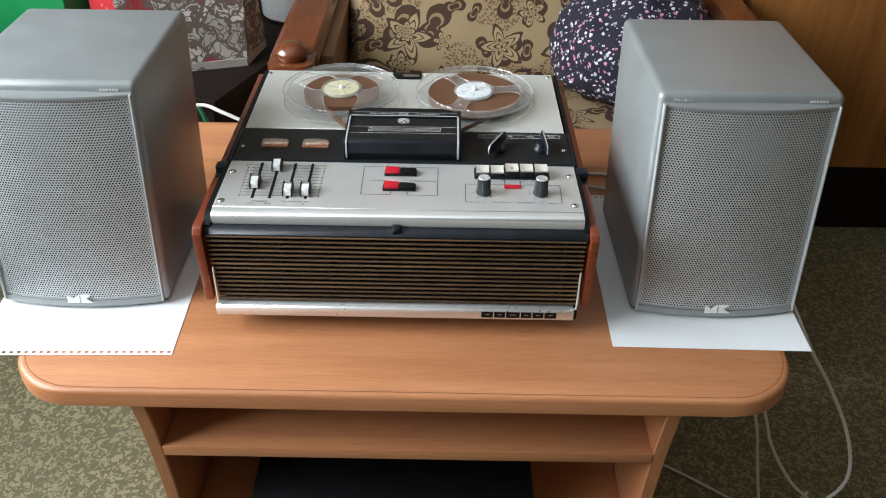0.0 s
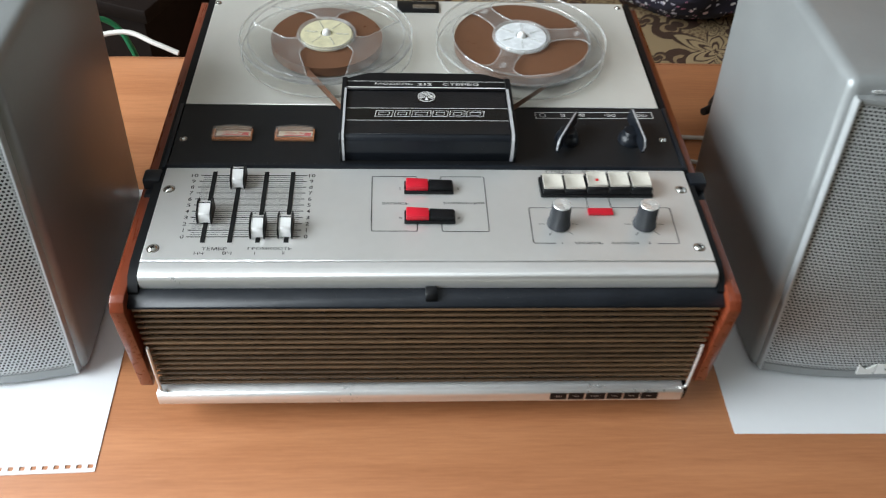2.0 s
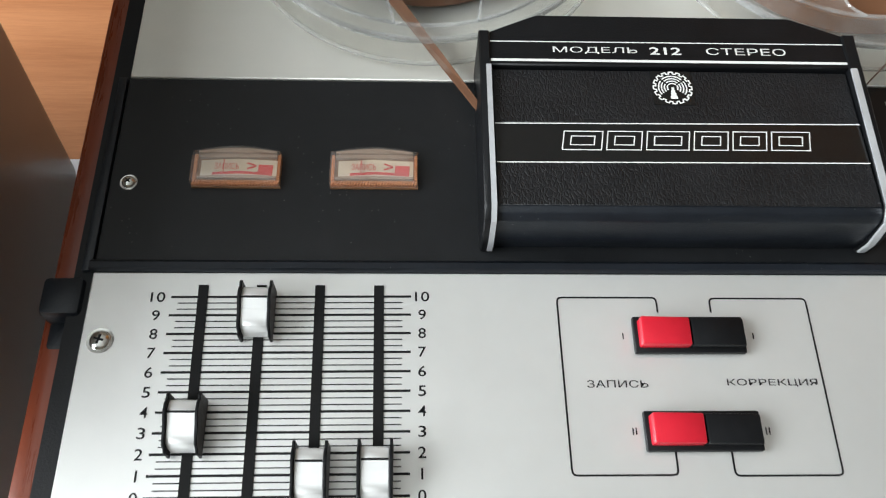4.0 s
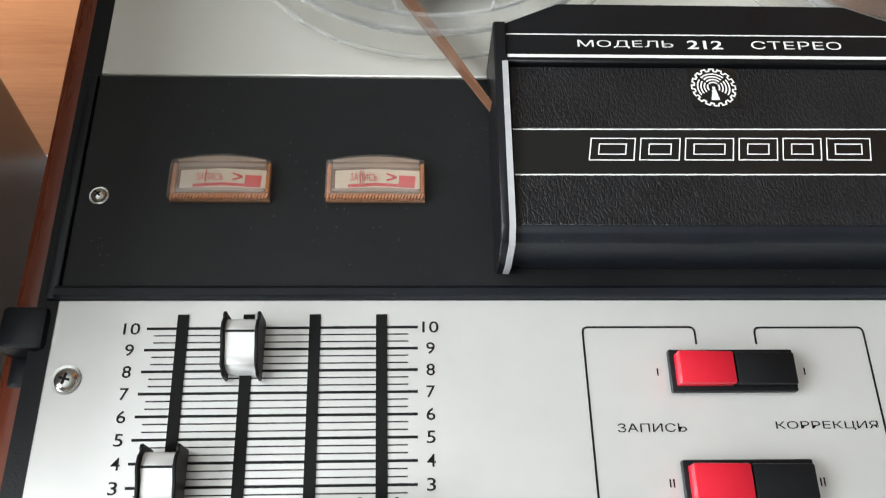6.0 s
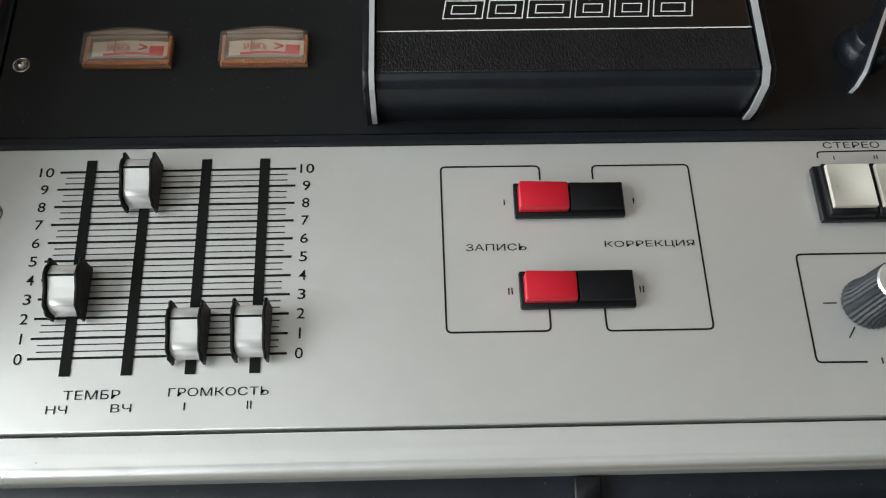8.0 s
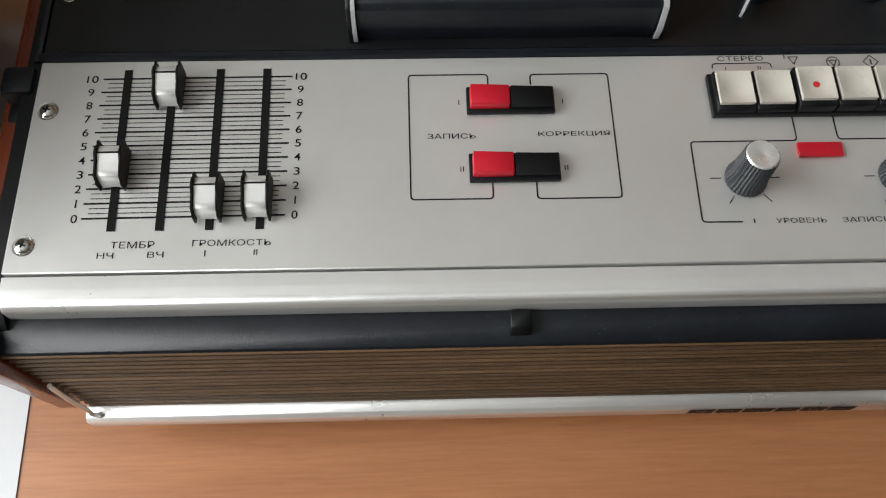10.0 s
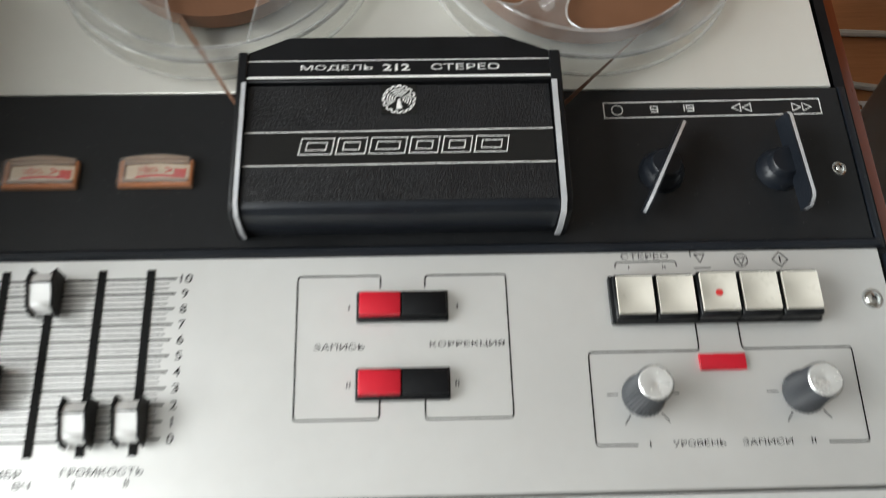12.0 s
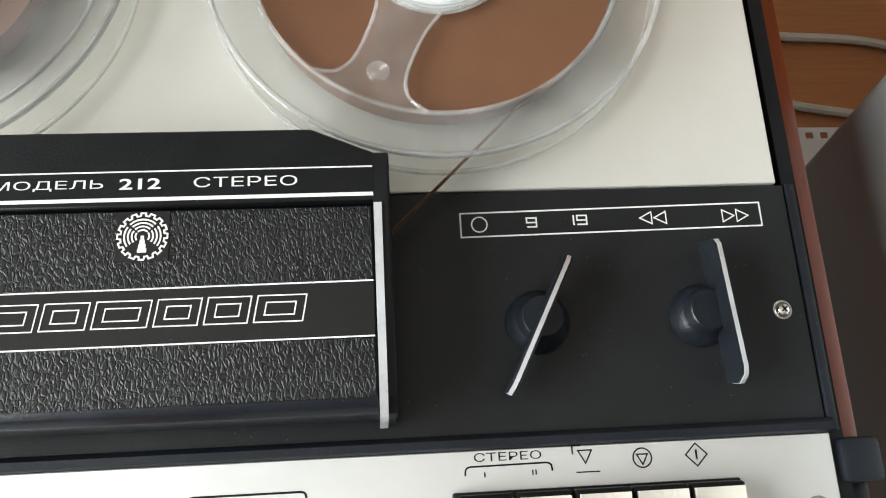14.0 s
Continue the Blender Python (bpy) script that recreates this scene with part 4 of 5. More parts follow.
part("line_print", stroke([(0.1186, 0.1162), (0.1256, 0.1162)], 0.00035, Z, INK_H), INK, plate, smooth=False)
part("line_print", stroke([(0.1382 + 0.0027 * math.cos(2 * math.pi * k / 20), 0.1193 + 0.0027 * math.sin(2 * math.pi * k / 20)) for k in range(20)], 0.0004, Z, INK_H, True), INK, plate, smooth=False)
part("line_print", stroke([(0.1366, 0.1203), (0.1398, 0.1203), (0.1382, 0.1174)], 0.0004, Z, INK_H, True), INK, plate, smooth=False)
part("line_print", stroke([(0.1542, 0.1226), (0.1574, 0.1194), (0.1542, 0.1162), (0.1510, 0.1194)], 0.0004, Z, INK_H, True), INK, plate, smooth=False)
part("line_print", stroke([(0.1542, 0.1180), (0.1542, 0.1208)], 0.0006, Z, INK_H), INK, plate, smooth=False)
for x, y in ((-0.1836, 0.1003), (-0.1833, 0.0414), (0.1882, 0.1020), (0.1872, 0.0430)):
    screw(rec, x, y, Z)


def slider(x, y):
    """A tall hollow-faced cap between two black sides, standing in its slot."""
    z = Z
    face = [(y + 0.0072, z + 0.001), (y + 0.0066, z + 0.0088), (y + 0.0056, z + 0.0098), (y + 0.0030, z + 0.0108), (y + 0.0018, z + 0.0106),
            (y - 0.0008, z + 0.0094), (y - 0.0034, z + 0.0088), (y - 0.0060, z + 0.0080), (y - 0.0070, z + 0.0052), (y - 0.0072, z + 0.001)]
    cap = part("slider_cap", prism(face, 'x', x - 0.0041, x + 0.0041, 0.0002, 1), CAPWHITE, rec, "satin white slider cap with black sides")
    side = [(y + 0.0086, z + 0.0008), (y + 0.0086, z + 0.0098), (y + 0.0076, z + 0.0104), (y + 0.0066, z + 0.0100), (y + 0.0052, z + 0.0114), (y + 0.0026, z + 0.0120), (y + 0.0012, z + 0.0116),
            (y - 0.0012, z + 0.0102), (y - 0.0040, z + 0.0096), (y - 0.0066, z + 0.0090), (y - 0.0076, z + 0.0066), (y - 0.0086, z + 0.0060), (y - 0.0088, z + 0.0008)]
    for a, b in ((-0.0051, -0.0042), (0.0042, 0.0051)):
        part("cap_side", prism(side, 'x', x + a, x + b, 0.0002, 1), BLACK, cap)
    part("index_line", box(x - 0.0039, x + 0.0039, y + 0.0022, y + 0.0028, z + 0.0100, z + 0.01105), INK, cap)


slider(-0.1528, 0.0722)
slider(-0.1350, 0.1082)
slider(-0.1154, 0.0580)
slider(-0.0968, 0.0584)


def rocker(y0):
    z = Z
    base = part("rocker_switch", box(-0.0160, 0.0196, y0, y0 + 0.0122, z + 0.0001, z + 0.0024, 0.0005), BLACK, rec, "rocker switch, red half and black half")
    part("red_cap", prism([(-0.0148, z + 0.0022), (-0.0146, z + 0.0072), (0.0012, z + 0.0062), (0.0012, z + 0.0022)], 'y', y0 + 0.0014, y0 + 0.0106, 0.0006, 2), RED, base, "glossy red switch half")
    part("black_cap", prism([(0.0016, z + 0.0022), (0.0016, z + 0.0058), (0.0188, z + 0.0050), (0.0190, z + 0.0022)], 'y', y0 + 0.0014, y0 + 0.0106, 0.0006, 2), BLACK, base)


rocker(0.0956)
rocker(0.0648)
# bank of keys
bank = part("key_bank", box(0.0829, 0.1652, 0.0926, 0.1124, Z + 0.0001, Z + 0.0030, 0.0006), BLACK, rec, "bank of five ivory push keys")
for i in range(5):
    x0 = 0.0842 + i * 0.01602
    up = 0.0062 if i < 2 else 0.0086
    key = part("key", prism([(0.0932, Z + 0.0028), (0.0930, Z + up - 0.0010), (0.0940, Z + up), (0.1114, Z + up), (0.1118, Z + 0.0028)], 'x', x0, x0 + 0.0155, 0.0005, 1), BLACK, bank)
    own = bmesh.new()
    n = 6
    grid = [[own.verts.new((x0 + 0.0008 + 0.0139 * u / n, 0.0952 + 0.0150 * v / n, Z + up + 0.0017 - 0.0014 * (1 - (2 * u / n - 1) ** 2) * (1 - (2 * v / n - 1) ** 2) ** 0.5)) for v in range(n + 1)] for u in range(n + 1)]
    for u in range(n):
        for v in range(n):
            own.faces.new((grid[u][v], grid[u + 1][v], grid[u + 1][v + 1], grid[u][v + 1]))
    rim = [grid[u][0] for u in range(n + 1)] + [grid[n][v] for v in range(1, n + 1)] + [grid[u][n] for u in range(n - 1, -1, -1)] + [grid[0][v] for v in range(n - 1, 0, -1)]
    low = [own.verts.new((v.co.x, v.co.y, Z + up - 0.001)) for v in rim]
    for k in range(len(rim)):
        own.faces.new((rim[k], low[k], low[(k + 1) % len(rim)], rim[(k + 1) % len(rim)]))
    bmesh.ops.recalc_face_normals(own, faces=own.faces)
    part("ivory_cap", own, KEYWHITE, key, "hollowed ivory key top")
    if i == 2:
        part("red_dot", lathe([(0, Z + up + 0.0006), (0.0014, Z + up + 0.0006), (0.0014, Z + up - 0.0004)], x0 + 0.0077, 0.1024, 14), REDINK, key)


def level_knob(cx, cy):
    z = Z
    k = part("level_knob", lathe([(0, z + 0.0192), (0.0064, z + 0.0192), (0.0068, z + 0.0186), (0.0074, z + 0.0050), (0.0080, z + 0.0034), (0.0084, z + 0.0005), (0, z + 0.0005)], cx, cy, 64, ribs=1, rib_depth=0.00035), KNOB, rec, "ribbed dark grey knob with a metal top")
    part("knob_top", lathe([(0, z + 0.0194), (0.0008, z + 0.0197), (0.0058, z + 0.0197), (0.0063, z + 0.0192)], cx, cy, 32), CAPSILVER, k, "turned metal knob top")


level_knob(0.0920, 0.0650)
level_knob(0.1530, 0.0650)
part("indicator", box(0.1148, 0.1328, 0.0740, 0.0804, Z + 0.0001, Z + 0.0018, 0.0005), RED, rec, "small red indicator window")

# black band
band = part("black_band", box(-0.1900, 0.1952, 0.1241, 0.2020, 0.6865, D - 0.0004, 0.0004, 1), BAND, rec, "black painted metal band")
part("band_lip", prism([(0.1239, D + 0.0010), (0.1246, D + 0.0020), (0.1266, D + 0.0020), (0.1278, D + 0.0010), (0.1282, D - 0.0003), (0.1239, D - 0.0003)], 'x', -0.1908, 0.1962), BLUEBLACK, rec)
for x0, x1 in ((-0.1936, -0.1905), (0.1956, 0.1986)):
    part("band_edge", box(x0, x1, 0.1242, 0.2020, 0.6904, D + 0.0002, 0.0004), BLUEBLACK, rec)
for x, y in ((-0.1836, 0.1578), (0.1878, 0.1610)):
    screw(rec, x, y, D - 0.0004, 0.0024)
bm = bmesh.new()
zb = D - 0.0004
stroke([(0.0902, 0.1872), (0.1860, 0.1884), (0.1860, 0.1961), (0.0902, 0.1949)], 0.0005, zb, INK_H, True, bm=bm)
stroke([(0.0960 + 0.0024 * math.cos(2 * math.pi * k / 24), 0.1912 + 0.0024 * math.sin(2 * math.pi * k / 24)) for k in range(24)], 0.00045, zb, INK_H, True, bm=bm)
for gx, gy in ((0.1108, 0.1900), (0.1267, 0.1904)):
    stroke([(gx, gy), (gx + 0.0030, gy), (gx + 0.0030, gy + 0.0029), (gx, gy + 0.0029), (gx, gy + 0.0014), (gx + 0.0030, gy + 0.0014)], 0.00048, zb, INK_H, bm=bm)
stroke([(0.1256, 0.1902), (0.1256, 0.1935)], 0.00048, zb, INK_H, bm=bm)
for x, s in ((0.1467, 1), (0.1513, 1), (0.1773, -1), (0.1819, -1)):
    stroke([(x, 0.1919), (x + s * 0.0038, 0.1939), (x + s * 0.0038, 0.1899)], 0.0004, zb, INK_H, True, bm=bm)
part("mode_print", bm, WHITE, band, "white printed mode scale", smooth=False)


def lever(cx, cy, ax, ay, bx, by):
    """A mode selector: a round boss with a thin pointer blade across it."""
    z = D
    boss = part("mode_knob", lathe([(0, z + 0.0098), (0.0058, z + 0.0098), (0.0064, z + 0.0092), (0.0068, z + 0.0066), (0.0074, z + 0.0058), (0.0086, z + 0.0044), (0.0093, z + 0.0026), (0.0096, z + 0.0008), (0.0096, z), (0, z)], cx, cy, 44), BLUEBLACK, rec, "black selector knob with a bright-edged pointer blade")
    a, b = Vector((ax, ay, 0)), Vector((bx, by, 0))
    d = (b - a).normalized()
    nrm = Vector((-d.y, d.x, 0))
    ln = (b - a).length
    prof = [(0.0, 0.0045), (0.002, 0.0145), (0.004, 0.0160), (ln - 0.004, 0.0160), (ln - 0.002, 0.0150), (ln, 0.0110), (ln - 0.001, 0.0045)]
    for nm, off, th, zadd, m in (("blade", 0.0, 0.0026, 0.0, BLUEBLACK), ("bright_edge", 0.0, 0.0012, 0.0003, SILVEREDGE)):
        own = bmesh.new()
        loops = []
        for sgn in (-1, 1):
            pts = prof if nm == "blade" else [(0.0015, 0.0125), (0.002, 0.0145), (0.004, 0.0160), (ln - 0.004, 0.0160), (ln - 0.002, 0.0150), (ln, 0.0110), (ln - 0.0008, 0.0060), (ln - 0.0020, 0.0062), (ln - 0.0014, 0.0105), (ln - 0.0028, 0.0140), (ln - 0.0045, 0.0148), (0.0045, 0.0148), (0.003, 0.0138)]
            loops.append([own.verts.new(a + d * (s + (0.0003 if nm != "blade" and s > ln / 2 else 0)) + nrm * (sgn * th / 2) + Vector((0, 0, z + h + zadd))) for s, h in pts])
        n = len(loops[0])
        own.faces.new(loops[0])
        own.faces.new(loops[1][::-1])
        for i in range(n):
            own.faces.new((loops[0][i], loops[1][i], loops[1][(i + 1) % n], loops[0][(i + 1) % n]))
        bmesh.ops.recalc_face_normals(own, faces=own.faces)
        part(nm, own, m, boss)


lever(0.1112, 0.1598, 0.1203, 0.1778, 0.0996, 0.1378)
lever(0.1612, 0.1600, 0.1634, 0.1818, 0.1662, 0.1380)


def meter(x0):
    """A level meter behind a clear arched window."""
    x1, y0, y1, z = x0 + 0.0302, 0.1556, 0.1680, D - 0.0004

    def arch(i, zz, n=10):
        pts = [(x0 + i, y0 + i), (x1 - i, y0 + i)]
        for k in range(n + 1):
            u = k / n
            pts.append((x1 - i - (x1 - x0 - 2 * i) * u, y1 - i + 0.0022 * math.sin(math.pi * u)))
        return pts
    m = part("level_meter", prism(arch(0, z), 'z', z + 0.0001, z + 0.0010), AMBER, rec, "level meter with amber frame and cream dial")
    dial = [(x0 + 0.0026, y0 + 0.0043), (x1 - 0.0016, y0 + 0.0043), (x1 - 0.0016, y0 + 0.0104), (x0 + 0.0150, y0 + 0.0112), (x0 + 0.0026, y0 + 0.0104)]
    part("dial", prism(dial, 'z', z + 0.0011, z + 0.0015), DIAL, m, smooth=False)
    bm = bmesh.new()
    zp = z + 0.0015
    words("ЗАПИСЬ", x0 + 0.0072, x0 + 0.0156, y0 + 0.0068, y0 + 0.0094, zp, INK_H, bm=bm)
    for tip in ((x0 + 0.0184, y0 + 0.0094), (x0 + 0.0184, y0 + 0.0070)):
        stroke([tip, (x0 + 0.0215, y0 + 0.0081)], 0.0007, zp, INK_H, bm=bm)
    stroke([(x0 + 0.0222, y0 + 0.0067), (x0 + 0.0272, y0 + 0.0064)], 0.0042, zp, INK_H * 0.7, bm=bm)
    stroke([(x0 + 0.0066, y0 + 0.0050), (x0 + 0.0154, y0 + 0.0056), (x0 + 0.0222, y0 + 0.0052)], 0.0011, zp, INK_H * 1.6, bm=bm)
    part("dial_print", bm, REDINK, m, "red dial lettering and arrow", smooth=False)
    part("needle", box(x0 + 0.0103, x0 + 0.0106, y0 + 0.0046, y0 + 0.0104, z + 0.0020, z + 0.0022), REDINK, m)
    # steps of the clear moulding above and below the dial, reflections put into their colour
    for ya, yb, rise, mid in ((0.0112, 0.0121, 0.0026, 0.0008), (0.0125, 0.0131, 0.0034, 0.0013), (0.0030, 0.0036, 0.0024, 0.0005)):
        strip = [(x0 + 0.0018, y0 + ya), (x1 - 0.0018, y0 + ya)] + [(x1 - 0.0018 - (x1 - x0 - 0.0036) * k / 8, y0 + yb + mid * math.sin(math.pi * k / 8)) for k in range(9)]
        part("moulded_step", prism(strip, 'z', z + 0.0011, z + rise), METERTOP, m, smooth=False)
    # slanting ribs along the lower edge and up both sides
    own = bmesh.new()
    for k in range(30):
        xx = x0 + 0.0008 + k * (x1 - x0 - 0.0016) / 29
        prism([(xx - 0.0006, y0 + 0.0004), (xx, y0 + 0.0004), (xx + 0.0006, y0 + 0.0019), (xx, y0 + 0.0019)], 'z', z + 0.0011, z + 0.0026, bm=own)
    for k in range(13):
        yy = y0 + 0.0024 + k * 0.00078
        for xa in (x0 + 0.0003, x1 - 0.0013):
            prism([(xa, yy), (xa + 0.0010, yy + 0.0003), (xa + 0.0010, yy + 0.0007), (xa, yy + 0.0004)], 'z', z + 0.0011, z + 0.0024, bm=own)
    part("ribbed_edge", own, RIBAMBER, m, smooth=False)
    own = bmesh.new()
    loops = [[own.verts.new((x, y, zz)) for x, y in arch(i, 0)] for i, zz in ((0.0, z + 0.0012), (0.0, z + 0.0046), (0.0008, z + 0.0054), (0.0030, z + 0.0060))]
    for p, q in zip(loops, loops[1:]):
        for i in range(len(p)):
            own.faces.new((p[i], p[(i + 1) % len(p)], q[(i + 1) % len(p)], q[i]))
    own.faces.new(loops[-1])
    inner = [[own.verts.new((x, y, zz)) for x, y in arch(i, 0)] for i, zz in ((0.0010, z + 0.0012), (0.0010, z + 0.0038), (0.0030, z + 0.0050))]
    for p, q in zip(inner, inner[1:]):
        for i in range(len(p)):
            own.faces.new((p[i], q[i], q[(i + 1) % len(p)], p[(i + 1) % len(p)]))
    own.faces.new(inner[-1][::-1])
    for i in range(len(loops[0])):
        j = (i + 1) % len(loops[0])
        own.faces.new((loops[0][j], loops[0][i], inner[0][i], inner[0][j]))
    part("window", own, METERGLASS, m, "clear moulded window", smooth=False)


meter(-0.1620)
meter(-0.1148)

# head cover
CX0, CX1, CT = -0.0600, 0.0635, 0.7140
cover = part("head_cover", prism([(0.1335, D - 0.0003), (0.1326, 0.7000), (0.1334, 0.7105), (0.1350, 0.7130), (0.1370, CT), (0.1905, CT), (0.1905, D - 0.0003)], 'x', CX0, CX1, 0.0006, 2), BLUEBLACK, rec, "black head cover with leatherette top and silver lettering")
part("leatherette_front", box(CX0 + 0.0006, CX1 - 0.0006, 0.1372, 0.1530, CT + 0.0001, CT + 0.0005, 0.0002, 1), LEATHER, cover)
part("leatherette_rear", box(CX0 + 0.0006, CX1 - 0.0006, 0.1684, 0.1900, CT + 0.0001, CT + 0.0005, 0.0002, 1), LEATHER, cover)
part("name_band", box(CX0 + 0.0006, CX1 - 0.0006, 0.1532, 0.1682, CT + 0.0001, CT + 0.0004), GLOSSBLACK, cover)
bm = bmesh.new()
zc = CT + 0.0005
stroke([(CX0 + 0.0006, 0.1528), (CX1 - 0.0006, 0.1534)], 0.00045, zc, INK_H, bm=bm)
stroke([(CX0 + 0.0006, 0.1678), (CX1 - 0.0006, 0.1686)], 0.00045, zc, INK_H, bm=bm)
part("band_line", bm, WHITE, cover, smooth=False)
# the maker's word as six plain outlined blocks, leaning with the print
x = -0.0380
for w in (0.0140, 0.0126, 0.0152, 0.0124, 0.0124, 0.0140):
    bm = bmesh.new()
    lean = 0.0012
    y0, y1 = 0.1577 + 0.006 * (x + 0.038), 0.1649 + 0.006 * (x + 0.038)
    frame_block = [(x, y0), (x + w - lean, y0), (x + w, y1), (x + lean, y1)]
    stroke(frame_block, 0.00038, zc, INK_H, True, bm=bm)
    stroke([(x + 0.0028, y0 + 0.0019), (x + w - 0.0034, y0 + 0.0019), (x + w - 0.0028, y1 - 0.0019), (x + 0.0034, y1 - 0.0019)], 0.00038, zc, INK_H, True, bm=bm)
    part("outlined_block", bm, WHITE, cover, "white outlined printed block", smooth=False)
    x += w + 0.0005
part("emblem_ground", box(-0.0055, 0.0085, 0.1758, 0.1898, CT + 0.0005, CT + 0.0007), GLOSSBLACK, cover)
bm = bmesh.new()
ex, ey, zz = 0.0015, 0.1828, CT + 0.0007
gear = []
for k in range(16):
    for a, r in ((k * 22.5 - 6, 0.0066), (k * 22.5 + 5, 0.0066), (k * 22.5 + 7, 0.0058), (k * 22.5 + 15.5, 0.0058)):
        gear.append((ex + r * math.cos(radians(a)), ey + r * math.sin(radians(a))))
stroke(gear, 0.0005, zz, INK_H, True, bm=bm)
for r in (0.0018, 0.0028, 0.0038, 0.0048):
    for a0 in (-35, 55 + 90, 45):
        a1 = a0 + 70 if a0 != 45 else 135
        stroke([(ex + r * math.cos(radians(a0 + (a1 - a0) * k / 6)), ey + r * math.sin(radians(a0 + (a1 - a0) * k / 6))) for k in range(7)], 0.0005, zz, INK_H, bm=bm)
for k in range(4):
    stroke([(ex, ey - 0.0046 + 0.0012 * k), (ex, ey - 0.0034 + 0.0012 * k)], 0.0024 - 0.0005 * k, zz, INK_H * 1.3, bm=bm)
part("emblem", bm, WHITE, cover, "small white toothed-ring emblem", smooth=False)
rear = part("cover_rear", prism([(CX0 - 0.002, 0.1908), (CX1 + 0.003, 0.1908), (CX1 + 0.003, 0.2045), (0.0465, 0.2130), (-0.0435, 0.2130), (CX0 - 0.002, 0.2045)], 'z', D - 0.0003, 0.7160, 0.0005, 1), BLACK, cover)
bm = bmesh.new()
stroke([(CX0 - 0.001, 0.1928), (CX1 + 0.002, 0.1930)], 0.0011, 0.7160, INK_H, bm=bm)
stroke([(CX0 - 0.001, 0.2008), (CX1 + 0.002, 0.2012)], 0.00045, 0.7160, INK_H, bm=bm)
words("МОДЕЛЬ", -0.0385, -0.0092, 0.1958, 0.1988, 0.7160, INK_H, bm=bm)
words("212", -0.0050, 0.0060, 0.1958, 0.1990, 0.7160, INK_H, bm=bm, bold=0.02)
words("СТЕРЕО", 0.0148, 0.0428, 0.1960, 0.1990, 0.7160, INK_H, bm=bm)
part("model_print", bm, WHITE, rear, "white model lettering", smooth=False)
for xa, xb, xc, xd in ((-0.0640, -0.0601, -0.0618, -0.0601), (0.0636, 0.0682, 0.0636, 0.0658)):
    part("cover_cheek", prism([(0.1318, D - 0.0003), (0.1312, 0.7000), (0.1330, 0.7118), (0.1372, 0.7150), (0.2050, 0.7172), (0.2050, D - 0.0003)], 'x', xa, xb, 0.0005, 1), BLACK, cover)
    part("silver_edge", prism([(0.1312, 0.6935), (0.1304, 0.7000), (0.1322, 0.7122), (0.1366, 0.7158), (0.1900, 0.7174), (0.1900, 0.7168), (0.1372, 0.7151), (0.1330, 0.7119), (0.1314, 0.7000), (0.1320, 0.6935)], 'x', xc, xd), SILVEREDGE, cover, "thin silver edge strip")

# rear plate
rp = part("rear_plate", box(-0.1898, 0.1930, 0.2024, 0.3670, 0.6865, D - 0.0002, 0.0004, 1), REARPLATE, rec, "champagne aluminium rear deck plate")
for x, y in ((-0.1865, 0.357), (0.1875, 0.359)):
    screw(rec, x, y, D, 0.0024)
badge = part("rear_badge", box(-0.0215, 0.0175, 0.3450, 0.3640, D, D + 0.0014, 0.0005), BLACK, rec, "small black badge with a silver bar")
part("silver_bar", box(-0.0070, 0.0145, 0.3500, 0.3570, D + 0.0014, D + 0.0019, 0.0002), CHROME, badge)


